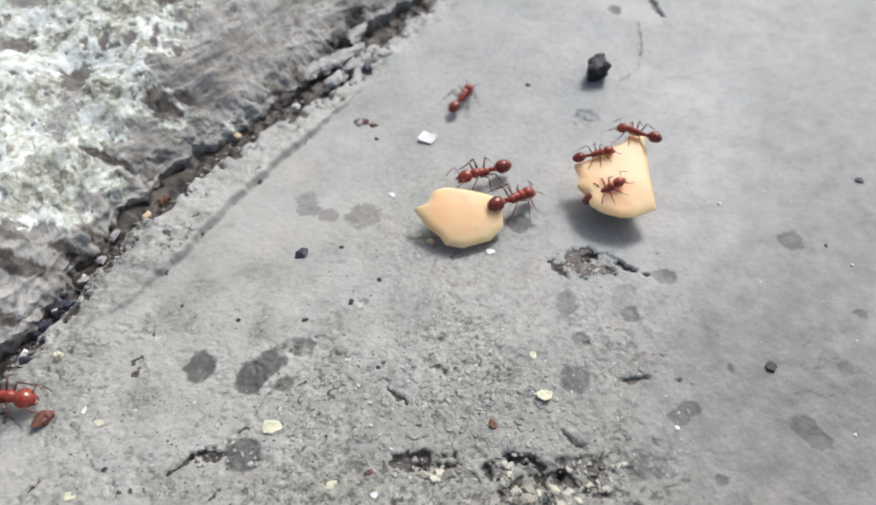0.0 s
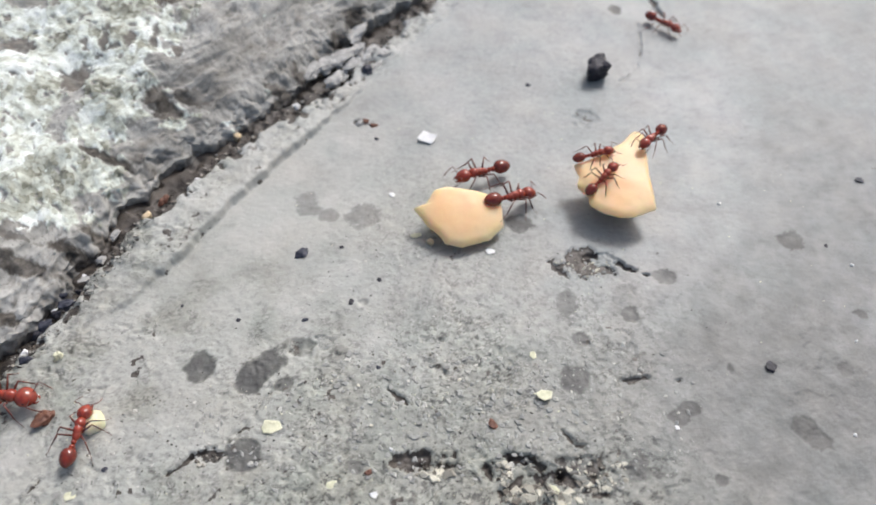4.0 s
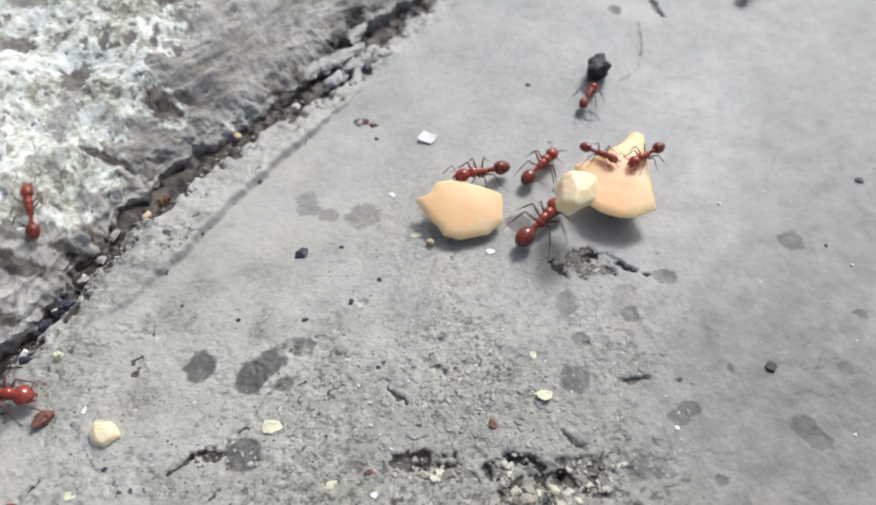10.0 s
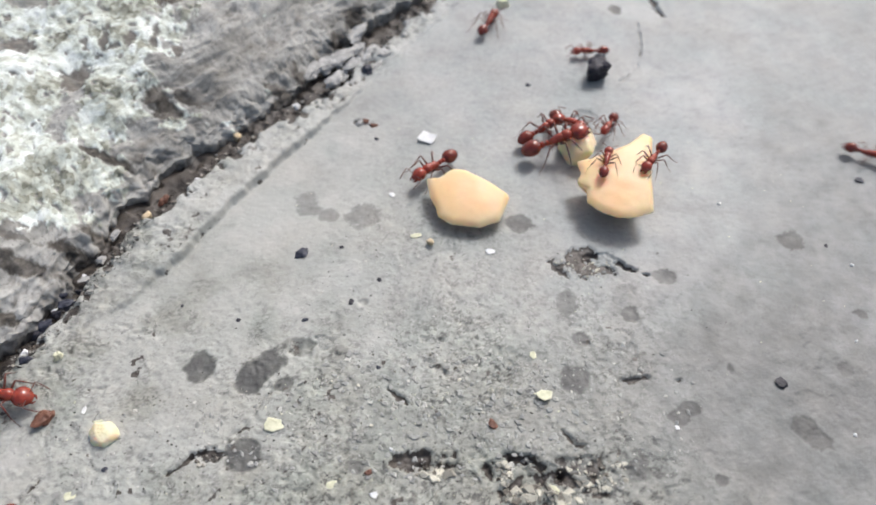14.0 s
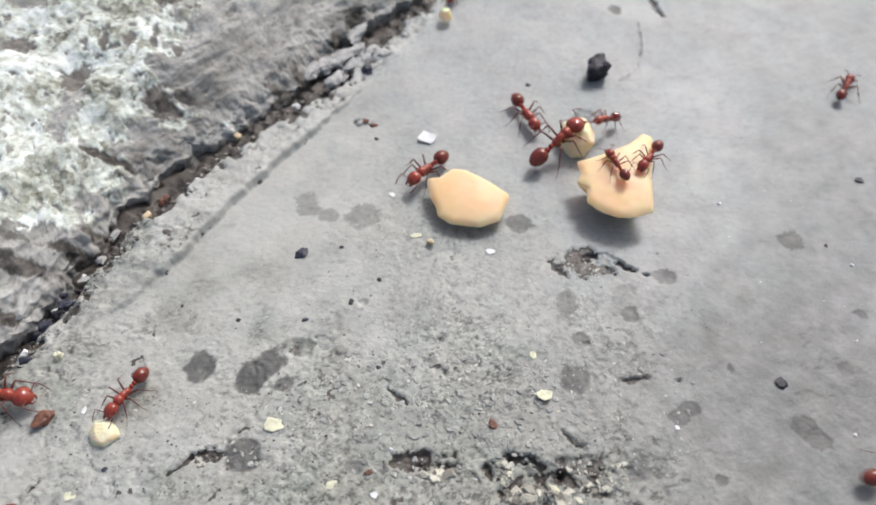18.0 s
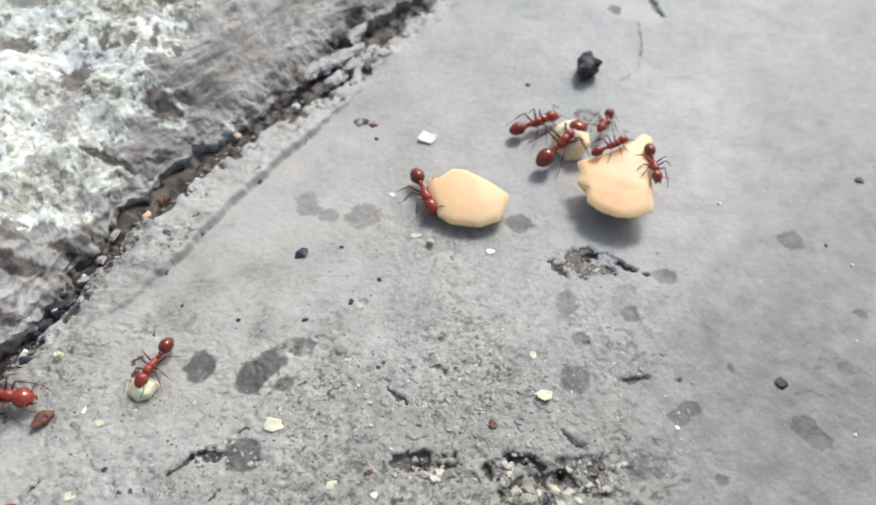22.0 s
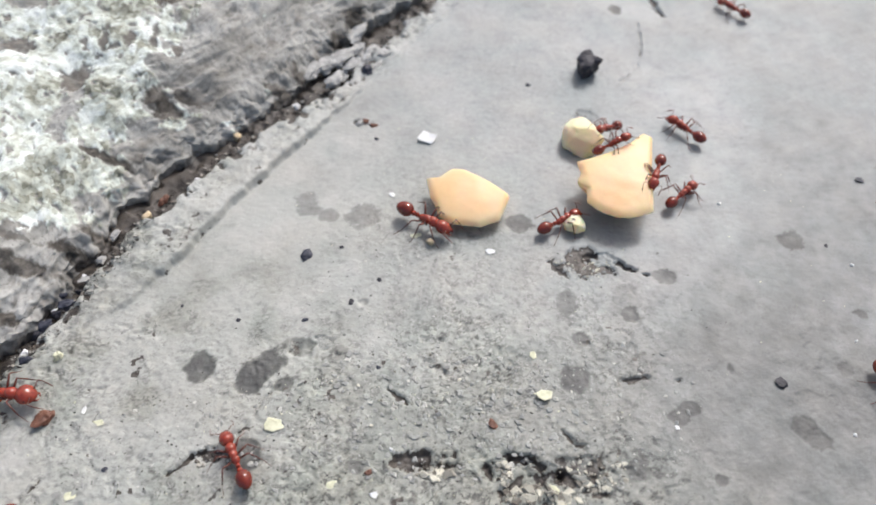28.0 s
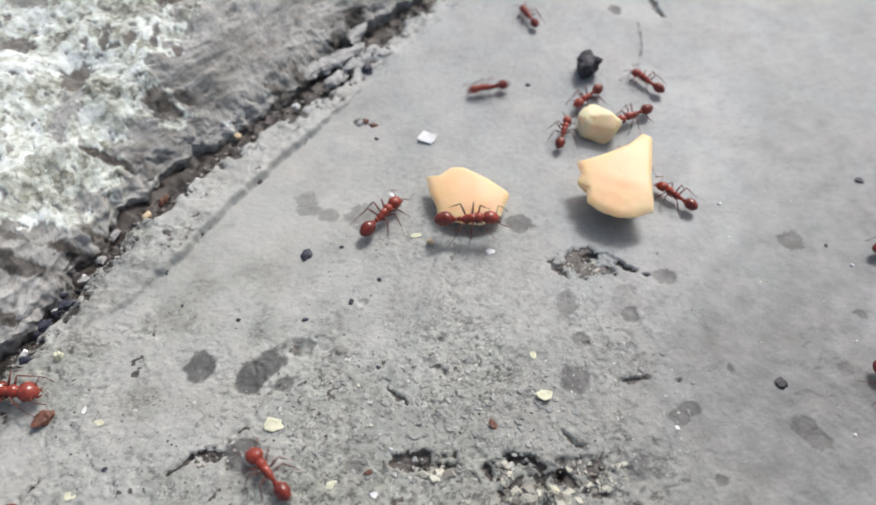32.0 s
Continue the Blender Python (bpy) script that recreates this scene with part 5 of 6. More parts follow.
def motions():
    march(a1, [
            (0, at(2.7, 21.88, 0, 61)), (0.5, at(13.25, 22.92, 0, 18)), (1, at(17.07, 24.01, 0, -5)), (1.25, at(14.78, 27.91, 0, 46)),
            (1.5, at(12.49, 31.8, 0, 98)), (2, at(11.87, 39, 0, 72)), (2.5, at(13.04, 50.01, 0, 76)), (32, at(13.04, 50.01, 0, 76))])
    march(a2, [
            (0, at(4.79, 9.46, 0.4, -154, -6)), (3, at(4.68, 9.46, 0.4, -154, -7)), (6, at(4.5, 9.66, 0.4, -156, -7)),
            (7, at(4.72, 9.79, 0.4, -154, -7)), (8, at(4.8, 9.79, 0.4, -153, -7)), (9, at(5.09, 9.62, 0.4, -158, -6)),
            (9.6, at(4.7, 9.46, 0.4, -159, -7)), (10, at(4.55, 9.46, 0.4, -158, -7)), (11, at(3.73, 10, 0.4, -149, -7)),
            (12, at(2.92, 10.18, 0.4, -143, -6)), (13, at(1.97, 10.34, 0.4, -144, -6)), (13.5, at(1, 10.22, 0.4, -142, -7)),
            (14, at(-0.38, 10.52, 0.25, -136, -5)), (16.5, at(-1, 10.36, 0.25, -133, -5)), (17, at(-1.09, 10.19, 0.25, -132, -5)),
            (18, at(-1.09, 10.16, 0.25, -129, -5)), (19, at(-1.29, 10.22, 0.25, -122, -5)), (20, at(-1.26, 10.02, 0.2, -111, -3)),
            (21, at(-1, 8.72, 0.3, -87, -1)), (22, at(-1.47, 6.98, 0.2, -71)), (22.5, at(-1.68, 5.51, 0.2, -54)), (23, at(-1.49, 4.06, 0.2, -31)),
            (24, at(-1.38, 3.79, 0.2, -28)), (25, at(-1.37, 3.68, 0.2, -25)), (25.5, at(-1.43, 3.49, 0.2, -26)), (27.5, at(-1.49, 3.43, 0.2, -33)),
            (28, at(-1.44, 3.29, 0.2, -33)), (29, at(-1.43, 2.88, 0.2, -30)), (29.5, at(-1.22, 3.49, 0.15, -16, 1)),
            (30, at(-0.99, 3.0, 1.55, -13, -12)), (30.5, at(-0.26, 2.55, 1.75, -8, -10)), (31, at(1.83, 2.1, 1.65, -0, -6)),
            (31.5, at(2.31, 2.1, 1.60, -2, -5)), (32, at(2.88, 2.1, 1.45, -1, -3))])
    march(a3, [
            (0, at(7.22, 5.08, 0.94, 36, 15)), (2, at(7.28, 5.08, 0.94, 35, 15)), (3, at(7.29, 5.6, 0.89, 25, 16)), (6, at(6.12, 4.66, 0.99, 36, 16)),
            (7, at(5.89, 4.5, 0.99, 35, 17)), (8, at(5.83, 4.51, 0.99, 36, 17)), (9, at(5.94, 4.38, 0.96, 34, 17)),
            (9.5, at(8.13, 4.27, 2.11, 53, 27)), (10, at(10.85, 10.73, 0, 51)), (10.5, at(11.32, 13.72, 0, 65)), (11, at(10.09, 14.69, 0, 73)),
            (11.5, at(11.78, 14.04, 1.21, 11, -35)), (12, at(12.66, 15.55, 0.4, 27, -7)), (13, at(11.87, 15.64, 0.4, 26, -7)),
            (14, at(11.6, 16.13, 0.4, 31, -8)), (14.5, at(10.95, 17.24, 0.2, 5, -5)), (16.5, at(10.02, 18.63, 0, -41)), (17, at(9.78, 18.32, 0, -46)),
            (18, at(9.92, 19.31, 0, -68)), (19, at(10.19, 19.51, 0, -15)), (20, at(11.04, 19.32, 0, 17)), (21, at(11.46, 18.43, 0, 8)),
            (22, at(10.77, 17.43, 0, 27)), (23, at(10.87, 18.06, 0, 17)), (23.5, at(10.71, 18.26, 0, 27)), (24, at(10.21, 18.14, 0, 36)),
            (24.5, at(11.57, 22.18, 0, 48)), (25, at(15.62, 24.19, 0, 23)), (25.5, at(15.89, 24.29, 0, 28)), (26.2, at(21.35, 33.32, 0, 49)),
            (26.8, at(29.01, 49.68, 0, 58)), (32, at(29.01, 49.68, 0, 58))])
    march(a4, [
            (0, at(15.96, 9.39, 3.45, 11, -7)), (3, at(15.96, 9.39, 3.45, 11, -7)), (6, at(15.98, 9.5, 3.43, 13, -6)),
            (7, at(16.18, 9.97, 3.59, -5, -3)), (8, at(16.44, 9.49, 3.68, -23, -6)), (9, at(16.49, 9.48, 3.68, -28, -6)),
            (10, at(16.42, 9.34, 3.67, -38, -6)), (11, at(17.24, 10.8, 3.35, -42, -13)), (12, at(18.49, 11.62, 3.16, -84, -16)),
            (13, at(18.12, 12.19, 2.88, -106, -15)), (13.25, at(17.84, 11.21, 3.04, -61, -11)), (13.5, at(17.56, 10.22, 3.19, -17, -8)),
            (13.75, at(17.28, 9.24, 3.35, 28, -4)), (14, at(17, 8.26, 3.51, 73)), (16.5, at(17.33, 8.56, 3.44, 85, 2)),
            (17, at(17.54, 8.67, 3.57, 92, -1)), (18, at(18, 7.71, 3.72, 111, -2)), (19, at(18.04, 7.61, 3.7, 104, -3)),
            (20, at(17.16, 8.02, 3.67, 87, -3)), (21, at(18.72, 11.21, 3.51, 159, 11)), (21.5, at(18.2, 10.74, 3.65, 92, 2)),
            (22, at(17.68, 10.26, 3.79, 26, -6)), (23, at(18.35, 10.87, 3.36, 2, -15)), (23.5, at(17.97, 10.79, 3.48, -65, -8)),
            (24, at(17.58, 10.71, 3.6, -131)), (25, at(17.92, 10.52, 3.62, -140, -1)), (25.5, at(17.91, 10.43, 3.63, -139, -1)),
            (26.5, at(18.07, 10.88, 3.52, -65, -10)), (27.5, at(18.24, 11.32, 3.4, 9, -20)), (28, at(18.21, 11.08, 3.4, 19, -18)),
            (28.5, at(19.5, 13.46, 2.5, -17, -18)), (29, at(19.9, 12.98, 2.95, -20, -15)), (29.5, at(20.3, 14.04, 2, 18)),
            (29.75, at(21.42, 14.1, 1.75, -48, -6)), (30, at(22.53, 14.17, 1.5, -113, -12)), (31, at(20.54, 12.48, 0, -107)),
            (32, at(20.39, 12.27, 0, -107))])
    march(a5, [
            (0, at(16.91, 5.31, 2.53, 16, -28)), (1, at(16.69, 4.74, 3.16, 28, -9)), (2, at(16.64, 5.62, 2.77, 32, -25)),
            (3, at(16.04, 5.79, 3.27, 54, -11)), (3.5, at(16.28, 6.16, 3.11, 48, -17)), (6, at(16.79, 7.06, 3.45, 39, -11)),
            (6.5, at(14.72, 8.14, 2.53, 65, -41)), (7, at(12.56, 11.7, 0, 74)), (7.5, at(11.15, 17, 0, 72)), (8, at(13.49, 17.78, 0, 70)),
            (8.5, at(14.77, 17.84, 0, 68)), (9, at(15.62, 20.3, 0, 64)), (9.5, at(17.36, 23.1, 0, 68)), (10, at(17.49, 22.51, 0, 63)),
            (10.5, at(18.49, 20.85, 0, 6)), (10.75, at(19.14, 17.43, 1.18, -38, -14)), (11, at(19.79, 14, 2.37, -82, -28)),
            (12, at(19.07, 13.15, 2.44, -94, -24)), (12.5, at(20.1, 14.53, 2.44, -93, -21)), (12.75, at(21.09, 17.23, 1.22, -23, -10)),
            (13, at(22.07, 19.92, 0, 47)), (13.5, at(29.93, 31.49, 0, 58)), (14, at(41.32, 50.87, 0, 57)), (32, at(41.32, 50.87, 0, 57))])
    march(a6, [
            (0, at(20.95, 11.96, 3.8, 147, 8)), (1, at(21.11, 11.87, 3.8, 151, 8)), (1.5, at(21.58, 11.71, 3.8, 193)),
            (2, at(22.05, 11.55, 3.8, 236, -8)), (3, at(22.33, 11.66, 3.7, 235, -9)), (6, at(21.88, 10.66, 3.71, 216, -3)),
            (7, at(22.24, 10.15, 3.49, 219, -2)), (8, at(22.03, 9.95, 3.52, 216, -3)), (9, at(21.4, 9.44, 3.63, 217, -1)),
            (10, at(21.16, 9.01, 3.66, 216, -1)), (11, at(21.46, 8.85, 3.66, 215, -1)), (12, at(22.13, 8.79, 3.4, 225)),
            (13, at(22.04, 8.9, 3.39, 234)), (14, at(21.99, 8.96, 3.41, 234)), (17, at(21.71, 9.03, 3.43, 238, -1)),
            (18, at(21.6, 9.06, 3.48, 235, -1)), (19, at(21.58, 8.92, 3.46, 236, -1)), (20, at(21.67, 8.77, 3.45, 236, -1)),
            (21, at(22.02, 8.66, 3.32, 238, 2)), (21.5, at(21.77, 7.86, 3.8, 265, 5)), (22, at(21.71, 8.18, 3.42, 273, 4)),
            (23, at(21.65, 7.32, 3.03, 269, 8)), (24, at(21.87, 6.83, 3.2, 262, 15)), (25, at(22.54, 5.78, 2.6, 266, 19)),
            (25.5, at(21.52, 7.08, 3.41, 245, 4)), (27.5, at(22.23, 7.31, 2.76, 248, 1)), (28, at(22.15, 7.51, 2.79, 248)),
            (29, at(23.05, 7.49, 1.8, 181, -25)), (29.5, at(23.29, 6.34, 1.3, 111, -23)), (30, at(22.38, 6.2, 1.7, 106, -18)),
            (30.5, at(22.34, 6.33, 1.5, 126, -21)), (31, at(21.57, 11.18, 0, 119)), (32, at(21.31, 11.39, 0, 108))])
    march(a7, [
            (0, at(51.86, 60.85, 0, -124)), (9.4, at(51.86, 60.85, 0, -124)), (10, at(42.08, 44.3, 0, -133)), (10.25, at(37.33, 33.91, 0, -128)),
            (10.5, at(31.35, 22.16, 0, -129)), (11, at(29.07, 14.19, 0, -126)), (11.5, at(28.21, 13.51, 0, -151)), (12, at(28.29, 2.51, 0, -129)),
            (12.5, at(30.57, -16.28, 0, -84)), (13, at(30.54, -24.31, 0, -147)), (13.5, at(29.28, -29.51, 0, -101)), (32, at(29.28, -29.51, 0, -101))])
    march(b1, [
            (0, at(-37.14, -16.29, 0, -7)), (2, at(-37.15, -16.24, 0, -6)), (6, at(-37.06, -16.24, 0, -5)), (9, at(-37.39, -16.08, 0, -4)),
            (12, at(-37.38, -16.14, 0, -7)), (17, at(-37.38, -16.14, 0, -7)), (22, at(-37.29, -16.24, 0, -7)), (28, at(-37.16, -16.08, 0, -4)),
            (32, at(-37.09, -15.98, 0, 0))])
    march(b2, [
            (0, at(-36.53, -29.3, 0, 23)), (0.6, at(-34.33, -26.83, 0, 44)), (1, at(-33.14, -24.7, 0, 27)), (1.5, at(-30.09, -21.2, 0, 80)),
            (2, at(-29.61, -19.72, 0, 84)), (3, at(-29.74, -19.78, 0, 86)), (3.5, at(-29.62, -19.73, 0, 86)), (5.5, at(-29.24, -20.25, 0, 77)),
            (6, at(-28.89, -20.49, 0, 65)), (6.5, at(-29.84, -20.54, 0, 77)), (7, at(-30.15, -20.67, 0, 78)), (7.5, at(-31.77, -22.98, 0, 75)),
            (7.75, at(-32.2, -23.56, 0, 151)), (8, at(-32.62, -24.15, 0, 226)), (8.5, at(-32.72, -24.99, 0, 227)), (9, at(-32.39, -24.73, 0, 232)),
            (9.5, at(-34.24, -27.66, 0, 230)), (32, at(-34.24, -27.66, 0, 230))])
    march(b3, [
            (0, at(-4.75, 47.73, 2.93, -119, 9)), (4.9, at(-4.75, 47.73, 2.93, -119, 9)), (5.2, at(-8.98, 27.51, 0, -99)),
            (5.5, at(-12.87, 6.49, 0, -120)), (6, at(-26.4, -9.82, 0, -136)), (6.5, at(-29.88, -11.06, 0, -118)), (7, at(-31.59, -13.32, 0, -109)),
            (7.5, at(-32.29, -13.56, 0, -101)), (8, at(-32.1, -17.03, 0, -95)), (8.5, at(-32.08, -17.25, 0, -99)), (9, at(-32.13, -16.91, 0, -121)),
            (9.15, at(-32.03, -16.06, 0, -183)), (9.3, at(-31.94, -15.2, 0, -246)), (9.5, at(-33.37, -10.76, 0.25, -243, 6)),
            (10, at(-38.69, 1.49, 3.98, -255, -27)), (10.5, at(-34.63, 16.77, 4.95, -311, 4)), (11, at(-20.78, 22.08, 1.29, -355, 22)),
            (11.5, at(-10.14, 13.62, 0, -378)), (12, at(7.16, 17.54, 0, -336)), (12.5, at(12.58, 16.41, 0.4, -355, -13)),
            (13, at(13.98, 17.43, 1, -396, -16)), (14, at(14.42, 16.35, 1.3, -412, -16)), (14.5, at(14.03, 16.94, 1.25, -415, -17)),
            (14.9, at(13.25, 22.23, 0.62, -339, -9)), (15.3, at(12.47, 27.51, 0, -263)), (15.9, at(11.56, 48.54, 0, -268)),
            (32, at(11.56, 48.54, 0, -268))])
    march(b4, [
            (0, at(-30.17, -32.2, 0, 38)), (0.6, at(-26.43, -28.48, 0, 36)), (1, at(-20.86, -24.62, 0, 39)), (1.5, at(-12.28, -22.3, 0, 25)),
            (2, at(1.45, -15.8, 0, 24)), (2.5, at(19.93, -10.29, 0, 21)), (3, at(39.7, -4.29, 0, 6)), (3.5, at(47.05, -2.71, 0, 17)),
            (32, at(47.05, -2.71, 0, 17))])
    march(c1, [
            (0, at(45.79, 61.15, 0, -90)), (1.4, at(45.79, 61.15, 0, -90)), (2, at(45.76, 41.36, 0, -85)), (2.5, at(42.66, 20.76, 0, -90)),
            (3, at(49.29, 10.33, 0, -71)), (32, at(49.29, 10.33, 0, -71))])
    march(c2, [
            (0, at(13.67, 66.82, 0, -35)), (2, at(13.67, 66.82, 0, -35)), (2.6, at(19.24, 48.56, 0, -20)), (3, at(26.45, 38.13, 0, -33)),
            (3.5, at(27.54, 37.94, 0, -20)), (4.5, at(29.92, 33.59, 0, -70)), (5.5, at(32.07, 18.64, 0, -69)), (6, at(41.7, 2.98, 0, -60)),
            (6.5, at(47.73, -3.64, 0, -54)), (32, at(47.73, -3.64, 0, -54))])
    march(c3, [
            (0, at(-18.84, -32.75, 0, 57)), (9.6, at(-18.84, -32.75, 0, 57)), (10.1, at(-16.53, -27.87, 0, 50)), (10.5, at(-11.43, -20.98, 0, 59)),
            (11, at(-3.86, -11.73, 0, 71)), (11.5, at(0.67, -1.23, 0, 69)), (12, at(-4.91, 3.24, 0, 111)), (12.5, at(-7.2, 11.53, 0, 112)),
            (13, at(-2.25, 22.24, 0, 77)), (13.5, at(0.97, 29.62, 0, 76)), (14, at(6.43, 36.42, 0, 65)), (14.5, at(11.69, 49.92, 0, 68)),
            (32, at(11.69, 49.92, 0, 68))])
    march(c4, [
            (0, at(7.49, 60.44, 0, -119)), (17.2, at(7.49, 60.44, 0, -119)), (18, at(2.25, 43.37, 0, -110)), (18.3, at(1.57, 39.59, 0, -104)),
            (18.6, at(-0.62, 34.78, 0, -125)), (18.8, at(-1.65, 32.27, 0, -120)), (19, at(-1.63, 29.88, 0, -97)), (19.2, at(-0.69, 27.76, 0, -53)),
            (19.4, at(4.68, 28.85, 0, 5)), (19.6, at(12.02, 29.83, 0, 20)), (20, at(23.83, 38.08, 0, 29)), (20.5, at(33.41, 52.2, 0, 54)),
            (32, at(33.41, 52.2, 0, 54))])
    march(m, [
            (0, at(-24.74, -32.48, 0, -163)), (4.8, at(-24.74, -32.48, 0, -163)), (5.5, at(-26.29, -25.46, 0, -144)),
            (6, at(-25.78, -23.54, 0, -145)), (6.5, at(-22.95, -22.11, 0, -204)), (7, at(-21.15, -18.35, 0, -198)),
            (7.5, at(-20.24, -16.23, 0, -265)), (8, at(-17.09, -11.69, 0, -306)), (8.5, at(-10.1, -8.88, 0, -323)), (9, at(-2.87, -3.3, 0, -305)),
            (9.5, at(2.96, -0.69, 0, -310)), (10, at(10.22, 2.74, 0, -311)), (10.5, at(12.96, 6.11, 0, -303)), (11, at(12.65, 8.11, 1.25, -272, -18)),
            (11.5, at(13.31, 12.91, 1.19, -323, -31)), (12, at(13.14, 13.13, 1.08, -329, -20)), (13, at(12.53, 13.62, 0.7, -322, -13)),
            (14, at(12.91, 13.41, 1.05, -349, -17)), (16.5, at(12.91, 13.18, 1.26, -355, -24)), (17, at(12.84, 13, 1.27, -352, -26)),
            (18, at(13.06, 13.39, 1.09, -322, -18)), (19, at(13.34, 12.6, 1.12, -315, -18)), (20, at(13.25, 12.76, 1.06, -315, -16)),
            (21, at(12.92, 13.6, 0.6, -306, -9)), (22, at(13.43, 13.4, 0.7, -316, -10)), (23, at(13.66, 15.2, 0.7, -322, -9)),
            (23.5, at(14.84, 20, 0, -327)), (24, at(14.9, 20.86, 0, -331)), (24.5, at(23.32, 22.4, 0, -349)), (25, at(24.99, 23.21, 0, -277)),
            (25.5, at(32.85, 47.97, 0, -293)), (32, at(32.85, 47.97, 0, -293))])
    march(e, [
            (0, at(-0.29, 52.11, 0, -119)), (15.6, at(-0.29, 52.11, 0, -119)), (16.1, at(-10.36, 19.11, 0, -115)), (16.5, at(-19.26, 0.44, 0, -125)),
            (17, at(-23.68, -8.93, 0, -126)), (17.5, at(-27.27, -14.77, 0, -113)), (18, at(-26.45, -15.82, 0, -117)),
            (19, at(-26.73, -15.53, 0, -118)), (20, at(-26.31, -15.83, 0, -112)), (21, at(-26.37, -15.64, 0, -117)),
            (21.5, at(-26.31, -15.03, 0, -113)), (22, at(-24.76, -12.92, 0, -112)), (22.5, at(-23.97, -13.42, 0, -143)),
            (23, at(-22.95, -13.18, 0, -155)), (23.5, at(-19.54, -13.16, 0, -155)), (23.75, at(-18.9, -11.31, 0, -87)),
            (24, at(-18.25, -9.46, 0, -20)), (24.25, at(-16.67, -6.55, 0, 20)), (24.5, at(-15.09, -3.64, 0, 61)), (25, at(-13.48, -1.29, 0, 48)),
            (25.5, at(-7.05, 0.32, 0, 40)), (26.5, at(3.03, -1.15, 0, 5)), (27.5, at(12.2, 3.0, 0, 31)), (28, at(12.2, 3.2, 0, 30)),
            (28.5, at(14.75, 1.59, 0, 22)), (29, at(22.74, -0.63, 0, 13)), (29.5, at(32.35, -0.49, 0, 19)), (30, at(44.97, 0.24, 0, 14)),
            (32, at(44.97, 0.24, 0, 14))])
    march(p, [
            (0, at(58.47, 14.22, 0, 180)), (11.5, at(58.47, 14.22, 0, 180)), (12, at(48.82, 16.75, 0, 166)), (12.5, at(22.87, 21, 0, 196)),
            (13, at(19.27, 17.78, 0.25, 249, -7)), (14, at(19.03, 17.01, 0.5, 242, -12)), (16.5, at(18.16, 16.52, 1.43, 226, -21)),
            (17, at(18.33, 16.87, 1.04, 222, -17)), (18, at(18.49, 16.95, 1.28, 219, -22)), (19, at(18.77, 17.29, 0.5, 238, -10)),
            (20, at(18.34, 16.51, 0.98, 241, -16)), (21, at(18.79, 17.12, 0.5, 255, -10)), (22, at(18.67, 17.57, 0.5, 244, -10)),
            (23, at(17.88, 17.76, 0.5, 256, -10)), (24, at(17.53, 17.85, 0.5, 247, -9)), (24.5, at(18.1, 17.45, 0.5, 226, -14)),
            (25, at(17.76, 17.26, 0.5, 219, -14)), (25.5, at(18.08, 17.35, 0.5, 216, -14)), (27.5, at(18.3, 15.56, 1.32, 219, -22)),
            (28, at(18.47, 15.49, 1.31, 220, -22)), (28.5, at(18.2, 14.84, 1.24, 215, -25)), (29, at(18.95, 15.98, 1.2, 219, -17)),
            (29.5, at(18.9, 16.09, 1.19, 220, -16)), (30, at(18.37, 15.38, 0.76, 217, -13)), (30.5, at(14.72, 14.43, 0.3, 166, -11)),
            (31, at(14.92, 15.8, 0.3, 106, -6)), (31.5, at(14.51, 15.96, 0.3, 105, -9)), (32, at(13.93, 16.14, 0.3, 71, -8))])
    march(f, [
            (0, at(-25.86, -32.57, 0, 63)), (26, at(-25.86, -32.57, 0, 63)), (26.8, at(-22.69, -24.88, 0, 43)), (27.5, at(-17.84, -19.92, 0, 46)),
            (28, at(-16.22, -21.84, 0, 120)), (28.25, at(-23.49, -17.56, 0, 162)), (28.5, at(-30.75, -13.27, 0, 204)),
            (28.9, at(-39.06, -16.54, 0, 210)), (32, at(-39.06, -16.54, 0, 210))])
    march(g, [
            (0, at(-39.16, -28.32, 0, 36)), (29.6, at(-39.16, -28.32, 0, 36)), (30.2, at(-36.09, -24.27, 0, 45)), (30.5, at(-32.77, -20.81, 0, 62)),
            (31, at(-22, -12.03, 0, 31)), (31.5, at(-9.43, 1.29, 0, 37)), (32, at(-5.73, 3.75, 0, 53))])
    march(k1, [
            (0, at(47.15, -12.99, 0, -162)), (29.6, at(47.15, -12.99, 0, -162)), (30.2, at(36.46, -17, 0, -162)), (30.5, at(27.59, -19.83, 0, -163)),
            (31, at(16.56, -28.45, 0, -145)), (32, at(16.56, -28.45, 0, -145))])
    march(k2, [
            (0, at(-2.14, -33.31, 0, 149)), (30.8, at(-2.14, -33.31, 0, 149)), (31.5, at(-7.67, -28.69, 0, 148)), (32, at(-13.4, -23.03, 0, 132))])
    march(h, [
            (0, at(61.36, 23.98, 0, 155)), (16.9, at(61.36, 23.98, 0, 155)), (17.5, at(50.58, 25.51, 0, 128)), (18, at(47.8, 23.93, 0, 56)),
            (18.5, at(47.59, 22.01, 0, 123)), (19, at(41.02, 21.91, 0, 160)), (19.5, at(38.77, 28.15, 0, 88)), (20, at(51.44, 33.89, 0, 49)),
            (20.5, at(65.41, 44.01, 0, 46)), (32, at(65.41, 44.01, 0, 46))])
